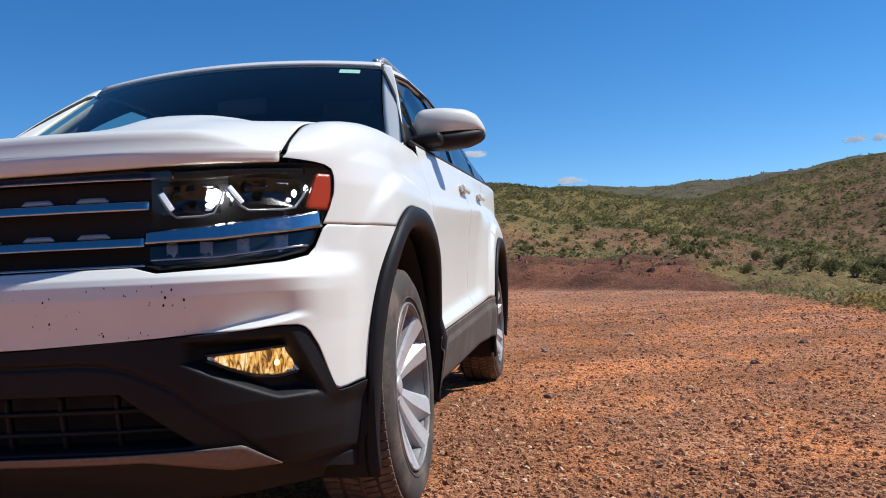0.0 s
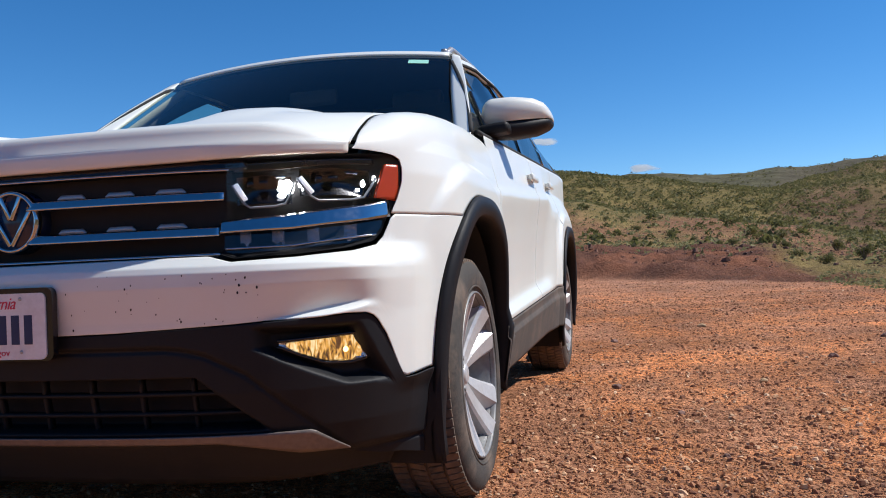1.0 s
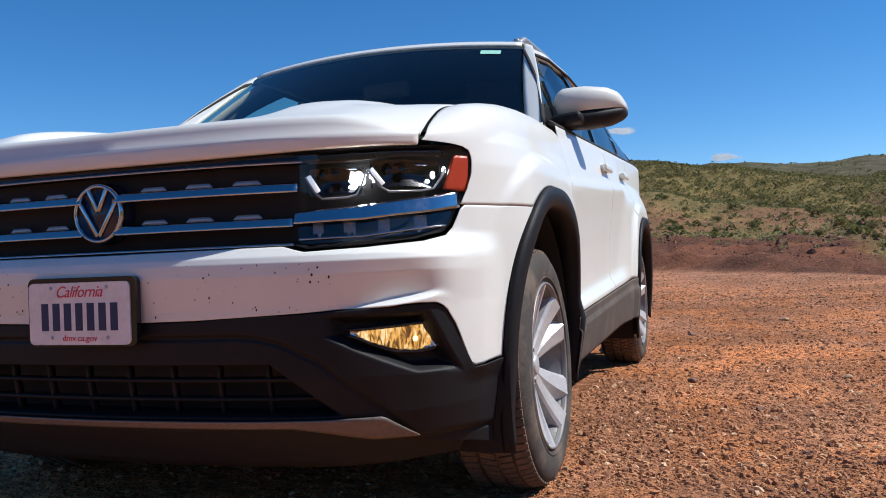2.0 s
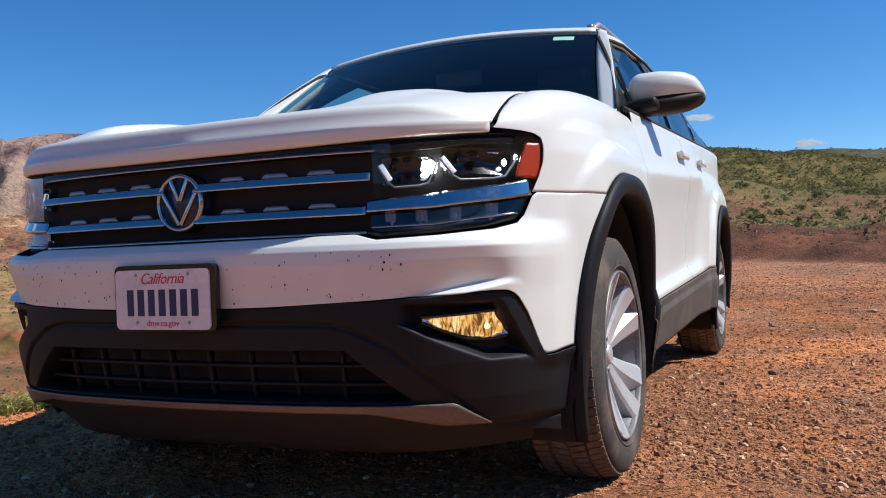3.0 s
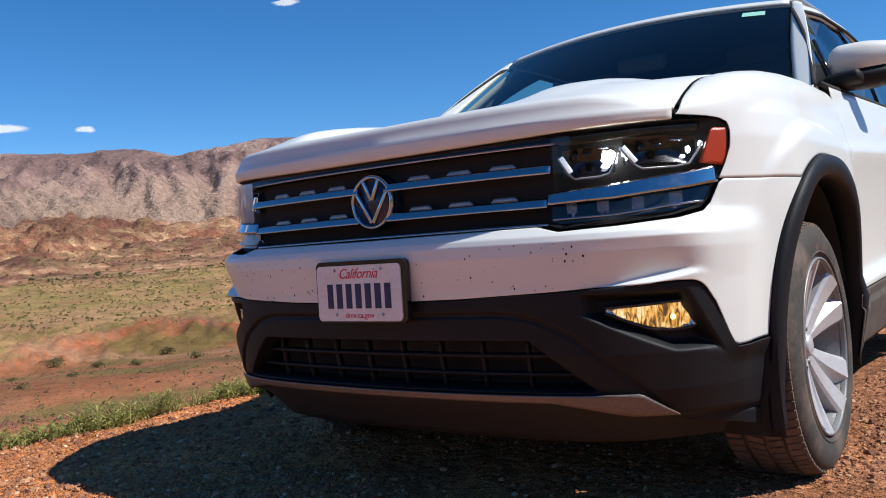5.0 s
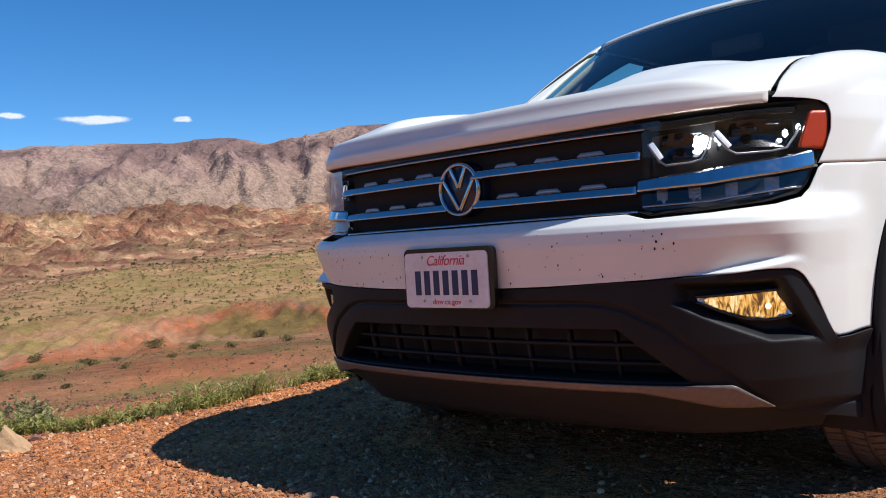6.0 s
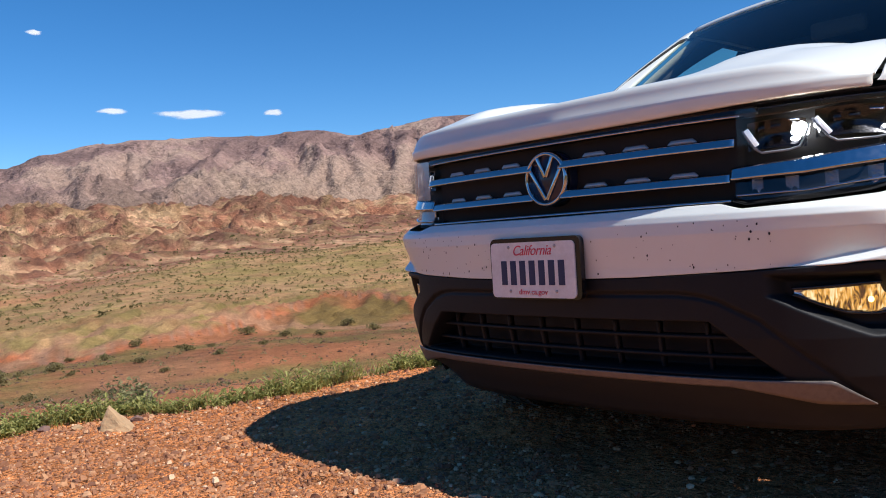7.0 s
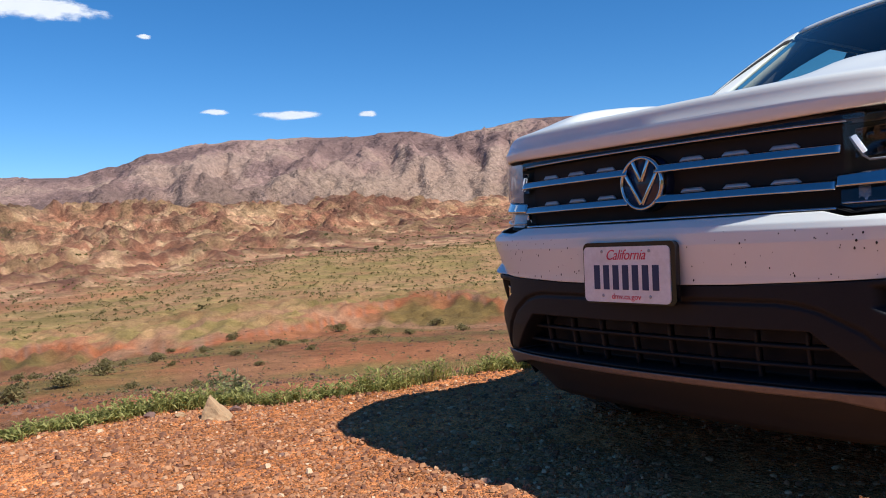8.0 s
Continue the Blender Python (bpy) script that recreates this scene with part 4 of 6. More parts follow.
rows = []
for x in spread(-0.84, 0.84, 24):
    rows.append([Vector((x, y, 1.15 + dz + 0.01 * (1 - x * x))) for y, dz in ((1.0, -0.04), (1.06, -0.03), (1.14, -0.035), (1.25, -0.06))])
part("cowl", grid(rows, (0, 0, 1)), TRIM, suv)
for x0, x1 in ((-0.62, 0.02), (0.05, 0.66)):
    part("wiper", tube([screen(x0 + (x1 - x0) * k, 0.035 + 0.03 * math.sin(math.pi * k)) + Vector((0, -0.018, 0.012)) for k in spread(0, 1, 8)], 0.008, 6), GLOSSBLACK, suv)
st = [[screen(v, u) - Vector((0, 0.004, 0)) for u in (0.856, 0.905)] for v in spread(0.738, 0.862, 4)]
part("sticker", grid(st, (0, -1, 0)), STICKER, suv, "pale green sticker on the windscreen", smooth_shade=False)

# ---- cabin inside and the dark core ----
core = bmesh.new()
box(core, (0, 2.55, 0.72), (1.66, 2.36, 0.84))
box(core, (0, 0.86, 0.66), (1.12, 1.20, 0.72))
box(core, (0, 4.0, 0.75), (1.14, 1.6, 0.80))
box(core, (0, 0.34, 0.62), (1.20, 0.22, 0.60))
part("underbody", core, DARK, suv, smooth_shade=False)
rows = [[Vector((x, y, z)) for x in (-0.83, 0.83)] for y, z in ((1.14, 1.115), (1.55, 1.15), (1.72, 1.10), (1.75, 0.95))]
part("dashboard", grid(rows, (0, -1, 1)), SEAT, suv, thick=0.03)
rows = [[Vector((v * (roof_edge(y).x - 0.02), y - 0.10 * (1 - v * v) * (1 - smooth(1.98, 2.48, y)) + 0.01, roof_edge(y).z - 0.012 + 0.034 * (1 - v * v))) for v in spread(-1, 1, 12)] for y in spread(1.98, 4.8, 24)]
part("headliner", grid(rows, (0, 0, -1)), SEAT, suv)
for x in (-0.40, 0.40):
    bm = bmesh.new()
    box(bm, (x, 2.36, 1.24), (0.50, 0.12, 0.62), Matrix.Rotation(radians(-14), 3, "X"), 0.05)
    box(bm, (x, 2.42, 1.52), (0.27, 0.09, 0.20), Matrix.Rotation(radians(-10), 3, "X"), 0.035)
    part("car_seat", bm, SEAT, suv)
bm = bmesh.new()
box(bm, (0, 3.35, 1.22), (1.40, 0.14, 0.62), Matrix.Rotation(radians(-14), 3, "X"), 0.05)
for x in (-0.45, 0, 0.45):
    box(bm, (x, 3.42, 1.55), (0.26, 0.09, 0.17), None, 0.03)
part("rear_seat", bm, SEAT, suv)
rows = [[Vector((v * 0.70, 4.86 + 0.08 * (1 - v * v) - 0.10 * k, 0.45 + 1.08 * k)) for k in spread(0, 1, 8)] for v in spread(-1, 1, 12)]
part("tailgate", grid([[Vector((p.x * (1.28 - 0.3 * smooth(1.1, 1.5, p.z)), p.y, p.z)) for p in row] for row in rows], (0, 1, 0)), PAINT, suv, thick=0.004)
for sign in (1, -1):
    # inner cover of the front pillar: a pale strip behind the glass, then the dark door frame
    pale, dark = [], []
    for u in spread(0.02, 0.97, 12):
        a = a_line(u) + Vector((-0.010, 0.030, -0.020))
        wide = 0.10 + 0.05 * (1 - u)
        b = a + Vector((0.028, wide, 0.0))
        c = b + Vector((0.004, 0.05 + 0.20 * u ** 3, 0.0))
        pale.append([Vector((sign * p.x, p.y, p.z)) for p in (a, a.lerp(b, 0.5) + Vector((-0.004, 0, 0)), b)])
        dark.append([Vector((sign * p.x, p.y, p.z)) for p in (b, b.lerp(c, 0.5) + Vector((-0.006, 0, 0)), c)])
    part("pillar_cover", grid(pale, (-sign, 0, 0)), PALE, suv, "pale grey front pillar cover inside the cabin", thick=0.006)
    part("door_frame", grid(dark, (-sign, 0, 0)), SEAT, suv, thick=0.008)
bm = bmesh.new()
box(bm, (0.0, 2.0, 1.54), (0.24, 0.03, 0.075), None, 0.02)
part("rear_view_mirror", bm, SEAT, suv)
ring = [(0.44 + 0.185 * math.cos(a), 1.86 - 0.06 * math.sin(a), 1.14 + 0.175 * math.sin(a)) for a in spread(0, 2 * math.pi, 28)]
part("steering_wheel", tube(ring, 0.016, 6), SEAT, suv)

# ---- mirrors and door handles ----
def mirror(sign):
    cap, low = [], []
    for q in spread(0, math.pi, 28):                 # from the door outwards, closer together at the ends
        u = 0.5 - 0.5 * math.cos(q)
        x = 0.866 + 0.276 * u
        end = max(1 - abs(2 * u - 1) ** 12, 0.0) ** 0.30
        top = steps(u, (0, 1.388), (0.15, 1.404), (0.45, 1.410), (0.75, 1.405), (0.9, 1.388), (1, 1.360))
        mid = 1.288 + 0.030 * u
        bot = steps(u, (0, 1.238), (0.45, 1.235), (0.75, 1.250), (0.92, 1.275), (1, 1.292))
        front = 1.665 + 0.13 * u * u
        cy, hy = front + 0.075, 0.085 * (0.25 + 0.75 * end)
        a_row, b_row = [], []
        for k in spread(0, math.pi, 14):
            c = math.copysign(abs(math.cos(k)) ** 0.6, math.cos(k))
            a_row.append(Vector((sign * x, cy - hy * c, mid + (top - mid) * math.sin(k) ** 0.38 * end)))
            b_row.append(Vector((sign * x, cy - hy * 0.97 * c, mid - 0.004 - (mid - 0.004 - bot) * math.sin(k) ** 0.6 * end)))
        cap.append(a_row)
        low.append(b_row)
    shell = part("wing_mirror", tidy(grid(cap, (0, 0, 1))), PAINT, suv, "white wing mirror with black underside", thick=0.003)
    part("mirror_base", tidy(grid(low, (0, 0, -1))), TRIM, shell, thick=0.003)
    bm = bmesh.new()
    box(bm, (sign * 0.915, 1.665, 1.262), (0.15, 0.13, 0.044), Matrix.Rotation(radians(-6 * sign), 3, "Y"), 0.016)
    part("mirror_arm", bm, TRIM, shell)
    rows = [[Vector((sign * (1.136 - 0.25 * u), 1.832, 1.30 + 0.025 * (1 - u) + d)) for d in (-0.03, 0.055)] for u in spread(0.06, 0.95, 8)]
    part("mirror_glass", grid(rows, (0, 1, 0)), CHROME, shell)


for sign in (1, -1):
    mirror(sign)
    for y, z in ((2.44, 1.132), (3.40, 1.170)):
        bm = bmesh.new()
        x = plan(s_of(y))[0] + body_off(s_of(y), z)
        box(bm, (sign * (x + 0.022), y, z), (0.022, 0.21, 0.034), None, 0.009)
        box(bm, (sign * (x + 0.006), y - 0.08, z), (0.03, 0.035, 0.026), None, 0.006)
        box(bm, (sign * (x + 0.006), y + 0.08, z), (0.03, 0.035, 0.026), None, 0.006)
        part("door_handle", bm, PAINT, suv)

# ---- grille ----
part("grille_back", panel(-0.560, 0.560, lambda s: 0.762, lambda s: 0.992, 60, 6, extra=-0.045, off=lambda s, z: 0), DARK, suv, "black grille opening")
part("grille_frame", panel(-0.60, 0.60, lambda s: 0.972, lambda s: 0.990 + 0.036 * abs(s) ** 2.6, 60, 4, extra=lambda s, z: -0.012 - 0.3 * (z - 0.972), off=lambda s, z: 0), GLOSSBLACK, suv, thick=0.02)
part("grille_line", panel(-0.555, 0.56, lambda s: 0.9685, lambda s: 0.9725, 60, 1, extra=-0.006, off=lambda s, z: 0), CHROME, suv, thick=0.004)
part("grille_line", panel(-0.535, 0.535, lambda s: 0.768, lambda s: 0.7755, 60, 1, extra=0.002, off=lambda s, z: 0), CHROME, suv, thick=0.006)
for zc in (0.9095, 0.8265):
    for sign in (1, -1):
        end = 0.549 if zc > 0.9 else 0.536
        bar = part("grille_bar", panel(sign * 0.05, sign * end, lambda s, zc=zc: zc - 0.0135, lambda s, zc=zc: zc + 0.0135, 40, 10,
                   extra=lambda s, z, zc=zc: 0.004 - 0.006 * ((z - zc) / 0.0125) ** 8 - 0.0062 * (z - zc) / 0.0125, off=lambda s, z: 0), CHROME, suv, "chrome grille bar", thick=0.006)
        for c in (0.155, 0.285, 0.415):
            part("bar_tab", panel(sign * (c - 0.042), sign * (c + 0.042), lambda s, zc=zc: zc + 0.010, lambda s, zc=zc, c=c: zc + 0.010 + 0.014 * min(1, (0.042 - abs(abs(s) - c)) / 0.014 + 0.05), 12, 2,
                 extra=-0.020, off=lambda s, z: 0), SATIN, bar, thick=0.004)

badge_at = Vector((0, 0.034, 0.874))
def badge_mesh(profile):
    bm = lathe(profile, n=48)
    bmesh.ops.rotate(bm, cent=(0, 0, 0), matrix=Matrix.Rotation(radians(-90), 3, "Z"), verts=bm.verts)
    bmesh.ops.translate(bm, vec=badge_at, verts=bm.verts)
    return bm


badge = part("badge", badge_mesh([(0.0001, 0.006), (0.066, 0.006), (0.070, 0.0), (0.079, -0.012), (0.079, -0.045)]), BADGE_BLUE, suv, "round blue-black badge with chrome strokes")
part("badge_ring", badge_mesh([(0.066, 0.006), (0.067, 0.013), (0.071, 0.015), (0.076, 0.012), (0.078, 0.002), (0.078, -0.004)]), CHROME, badge)
for x0, z0, x1, z1 in ((-0.028, 0.062, -0.003, 0.008), (0.028, 0.062, 0.003, 0.008), (-0.057, 0.030, -0.004, -0.056), (0.057, 0.030, 0.004, -0.056)):
    d = Vector((x1 - x0, 0, z1 - z0))
    bm = bmesh.new()
    box(bm, badge_at + Vector(((x0 + x1) / 2, -0.009, (z0 + z1) / 2)), (0.012, 0.009, d.length + 0.006), Matrix.Rotation(math.atan2(d.x, d.z), 3, "Y"), 0.003)
    part("badge_stroke", bm, CHROME, badge)

# ---- headlamps ----
def lamp_high(s):
    return min(0.988 + 0.036 * abs(s) ** 2.6, 1.017 - 0.45 * max(abs(s) - 0.874, 0) - 30 * max(abs(s) - 0.880, 0) ** 2)


def lamp_low(s):
    return steps(abs(s), (0.53, 0.774), (0.565, 0.760), (0.69, 0.766), (0.80, 0.777), (0.848, 0.792), (0.864, 0.814), (0.875, 0.850), (0.893, 0.90), (0.902, 0.94))


def flat(s, z):
    return 0.0


def headlamp(sign):
    inner, outer = 0.545, 0.900
    unit = part("headlamp", panel(sign * 0.535, sign * outer, lambda s: lamp_low(s), lambda s: max(lamp_high(s), lamp_low(s) + 0.002), 50, 14,
                extra=lambda s, z: -0.055 + max(0.050 * smooth(0.865, 0.90, abs(s)), 0.045 * (1 - smooth(0.0, 0.02, min(lamp_high(s) - z, z - lamp_low(s))))), off=flat), TRIM, suv, "lit headlamp with chrome strip and amber marker")
    part("lens", panel(sign * 0.555, sign * 0.897, lambda s: steps(abs(s), (0.55, 0.853), (0.70, 0.863), (0.85, 0.888), (0.9, 0.902)), lambda s: lamp_high(s) - 0.012, 40, 10, extra=0.0, off=flat), LENS if sign > 0 else SKY_LENS, unit).visible_shadow = False
    part("lower_lens", panel(sign * 0.545, sign * 0.872, lambda s: lamp_low(s) + 0.012, lambda s: steps(abs(s), (0.53, 0.822), (0.69, 0.827), (0.88, 0.855)), 40, 8, extra=lambda s, z: -0.002 - 0.20 * (z - 0.78), off=flat), SMOKE if sign > 0 else SKY_LENS, unit).visible_shadow = False
    part("chrome_strip", panel(sign * 0.538, sign * 0.877, lambda s: steps(abs(s), (0.53, 0.822), (0.69, 0.827), (0.84, 0.846), (0.9, 0.858)), lambda s: steps(abs(s), (0.53, 0.849), (0.69, 0.862), (0.84, 0.885), (0.9, 0.902)), 50, 6,
         extra=lambda s, z: 0.008 * (1 - smooth(0.80, 0.87, abs(s))) - 0.42 * (1 - 0.75 * smooth(0.80, 0.87, abs(s))) * (z - steps(abs(s), (0.53, 0.822), (0.69, 0.827), (0.84, 0.846), (0.9, 0.858))), off=flat), CHROME, unit, thick=0.008)
    part("lower_line", panel(sign * 0.548, sign * 0.850, lambda s: steps(abs(s), (0.53, 0.781), (0.69, 0.784), (0.85, 0.806)), lambda s: steps(abs(s), (0.53, 0.786), (0.69, 0.789), (0.85, 0.811)), 40, 1, extra=0.002, off=flat), CHROME, unit, thick=0.005)
    part("amber_marker", panel(sign * 0.856, sign * 0.8985, lambda s: 0.893 + 0.20 * (0.8985 - abs(s)), lambda s: steps(abs(s), (0.856, 0.906), (0.875, 0.988)), 14, 10, extra=lambda s, z: -0.007, off=flat), AMBER, unit, "amber side marker reflector", thick=0.01)
    part("brow", panel(sign * 0.57, sign * 0.86, lambda s: 0.966 + 0.02 * smooth(0.6, 0.85, abs(s)), lambda s: lamp_high(s) - 0.010, 30, 4, extra=lambda s, z: -0.020, off=flat), GLOSSBLACK, unit, thick=0.02)
    # two lamp modules: reflector, lit blobs and an angled light guide
    for c, w, wing in ((0.635, 0.062, 0.0), (0.785, 0.070, 0.018)):
        rows = []
        for i in spread(0, 1, 14):
            rows.append([])
            for k in spread(0, 1, 8):
                s = c - w + 2 * w * i
                z = 0.892 + wing + 0.066 * k - 0.010 * abs(i - 0.5)
                rows[-1].append(skin(sign * s, z, -0.030 - 0.022 * (1 - max(abs(i - 0.5), abs(k - 0.5)) * 2)))
        part("reflector", grid(rows, (0, -1, 0)), DARKCHROME, unit)
        # glowing blobs shaped like the lit lamps' glare, uneven in outline, and small chrome shelves
        spread_of = ((0.050, 0.928, 0.0165, 1.15, LAMP), (0.040, 0.908, 0.006, 1.6, LAMP_SOFT), (0.084, 0.936, 0.0085, 0.8, LAMP), (0.086, 0.922, 0.004, 0.6, LAMP_SOFT)) if c < 0.7 else ((0.058, 0.938, 0.0085, 0.7, LAMP_SOFT), (0.080, 0.952, 0.007, 0.8, LAMP_SOFT), (0.048, 0.922, 0.004, 1.5, LAMP_SOFT))
        for n, (ds, z, r, wide, mat) in enumerate(spread_of):
            bm = bmesh.new()
            bmesh.ops.create_icosphere(bm, subdivisions=3, radius=1.0)
            mid, (nx, ny) = skin(sign * (c + ds), z, -0.032), outward(sign * (c + ds))
            for v in bm.verts:
                q = v.co * (1 + 0.55 * noise.noise(v.co * 2.3 + Vector((n, c * 9, sign))))
                v.co = mid + Vector((-ny, nx, 0)) * (q.x * r * wide) + Vector((nx, ny, 0)) * (q.y * r * 0.5) + Vector((0, 0, q.z * r))
            part("lamp_blob", bm, mat if sign > 0 else REFLECT, unit)
        for ds, z, long, high in ((0.038, 0.951, 0.012, 0.0035), (0.000, 0.935, 0.010, 0.012), (-0.030, 0.930, 0.007, 0.018)):
            part("chrome_shelf", panel(sign * (c + ds - long), sign * (c + ds + long), lambda s, z=z: z + wing * 0.6, lambda s, z=z, high=high: z + wing * 0.6 + high, 4, 2, extra=lambda s, z: -0.020 - 0.25 * (z - 0.92), off=flat), REFLECT if high < 0.01 else DARKCHROME, unit, thick=0.004)
        guide = [skin(sign * (c + dx * w), 0.880 + wing * 0.8 + dz, -0.016) for dx, dz in ((-1.12, 0.055), (-1.0, 0.040), (-0.70, 0.010), (-0.5, 0.0), (0.4, 0.002), (0.75, 0.008), (0.95, 0.035), (1.08, 0.058))]
        part("light_guide", tube(guide, 0.0032, 6), GUIDE, unit)
        guide = [skin(sign * (c + dx * w), 0.884 + wing * 0.8 + dz, -0.018) for dx, dz in ((-1.02, 0.052), (-0.66, 0.014))]
        part("running_light", tube(guide, 0.0065, 8), DRL, unit)
    # mirror strips added for the upright reflections in the lower lamp
    for i in range(4):
        c = 0.59 + 0.075 * i
        part("reflection_strip", panel(sign * (c - 0.013 - 0.002 * (i % 2)), sign * (c + 0.012), lambda s: 0.786 + 0.012 * abs(math.sin((abs(s) - c) * 190 + i)) + 0.05 * max(abs(s) - 0.75, 0), lambda s: 0.823 + 0.1 * max(abs(s) - 0.69, 0), 14, 4, extra=lambda s, z, c=c: -0.030 - 0.012 * math.cos((abs(s) - c) / 0.011 * 1.5), off=flat), REFLECT, unit)


for sign in (1, -1):
    headlamp(sign)

# ---- fog lamps ----
def fog(sign):
    def hi(s):
        return steps(abs(s), (0.655, 0.560), (0.70, 0.562), (0.812, 0.569), (0.824, 0.535))
    def lo(s):
        return steps(abs(s), (0.655, 0.552), (0.70, 0.528), (0.745, 0.508), (0.79, 0.503), (0.824, 0.509))
    lamp = part("fog_lamp", panel(sign * 0.655, sign * 0.824, lo, hi, 30, 10, extra=lambda s, z: -0.036 - 0.03 * math.sin(math.pi * (abs(s) - 0.655) / 0.169) * smooth(0, 0.012, min(hi(s) - z, z - lo(s)))), REFLECT, suv, "lit amber-glowing fog lamp")
    part("fog_rim", tube([skin(sign * s, lo(s) - 0.003, body_off(s, lo(s)) - 0.034) for s in spread(0.650, 0.828, 20)] + [skin(sign * s, hi(s) + 0.003, body_off(s, hi(s)) - 0.034) for s in spread(0.828, 0.650, 20)], 0.005, 6), GLOSSBLACK, lamp)
    part("lit_flutes", panel(sign * 0.662, sign * 0.820, lambda s: lo(s) + 0.003, lambda s: hi(s) - 0.003, 40, 8, extra=lambda s, z: -0.040 + 0.002 * math.sin(abs(s) * 420)), FOG_GLOW, lamp, "amber-lit fluted lens")
    bm = bmesh.new()
    bmesh.ops.create_uvsphere(bm, u_segments=14, v_segments=8, radius=0.007)
    bmesh.ops.translate(bm, vec=skin(sign * 0.785, 0.532, body_off(0.785, 0.532) - 0.039), verts=bm.verts)
    part("bulb", bm, FOGLIGHT, lamp)
    part("fog_lens", panel(sign * 0.655, sign * 0.824, lambda s: lo(s) - 0.002, lambda s: hi(s) + 0.002, 20, 4, extra=-0.030), LENS, lamp).visible_shadow = False


for sign in (1, -1):
    fog(sign)

# ---- number plate ----
def words(name, text, size, at, material, parent, shear=0.0, spacing=1.0, width=None):
    cu = bpy.data.curves.new(name, "FONT")
    cu.body, cu.size, cu.align_x, cu.align_y, cu.shear, cu.space_character = text, size, "CENTER", "CENTER", shear, spacing
    cu.extrude = 0.0006
    ob = new(name, cu)
    bpy.context.view_layer.update()
    me = bpy.data.meshes.new_from_object(ob.evaluated_get(bpy.context.evaluated_depsgraph_get()))
    bpy.data.objects.remove(ob)
    if width:
        xs = [v.co.x for v in me.vertices]
        k = width / (max(xs) - min(xs))
        for v in me.vertices:
            v.co.x *= k
    me.transform(pose(*at, 90, 0, 0))
    me.materials.append(material)
    ob = new(name, me)
    ob.parent = parent
    ob.matrix_parent_inverse = parent.matrix_world.inverted()
    return ob


def slab(w, h, d, r, at):
    """A flat plate with round corners, facing the front."""
    bm = bmesh.new()
    ring = []
    for cx, cz, a0 in ((w / 2 - r, h / 2 - r, 0), (-w / 2 + r, h / 2 - r, 90), (-w / 2 + r, -h / 2 + r, 180), (w / 2 - r, -h / 2 + r, 270)):
        for i in range(7):
            a = radians(a0 + 15 * i)
            ring.append((at[0] + cx + r * math.cos(a), at[1], at[2] + cz + r * math.sin(a)))
    f = bm.faces.new([bm.verts.new(p) for p in ring])
    ext = bmesh.ops.extrude_face_region(bm, geom=[f])
    bmesh.ops.translate(bm, vec=(0, -d, 0), verts=[v for v in ext["geom"] if isinstance(v, bmesh.types.BMVert)])
    bmesh.ops.recalc_face_normals(bm, faces=bm.faces)
    return bm


PZ = 0.6255
plate = part("number_plate", slab(0.308, 0.154, 0.004, 0.014, (-0.002, -0.050, PZ - 0.001)), PLATE, suv, "white number plate with red script in a black frame", smooth_shade=False)
part("plate_frame", slab(0.330, 0.170, 0.017, 0.018, (0.003, -0.033, PZ + 0.003)), GLOSSBLACK, plate, smooth_shade=False)
words("red_script", "California", 0.040, (0, -0.0545, PZ + 0.052), REDINK, plate, 0.35, 0.95, 0.140)
words("red_words", "dmv.ca.gov", 0.022, (0, -0.0545, PZ - 0.062), REDINK, plate, 0.0, 1.0, 0.105)
for i in range(7):
    bm = bmesh.new()
    x = -0.106 + 0.0352 * i
    box(bm, (x, -0.0542, PZ - 0.009), (0.022, 0.0016, 0.068), None, 0.0005)
    part("plate_bar", bm, NAVY, plate, smooth_shade=False)
for x in (-0.085, 0.085):
    for z in (-0.060, 0.063):
        bm = bmesh.new()
        bmesh.ops.create_uvsphere(bm, u_segments=10, v_segments=6, radius=0.005)
        bmesh.ops.translate(bm, vec=(x, -0.053, PZ + z), verts=bm.verts)
        part("bolt", bm, SATIN, plate)

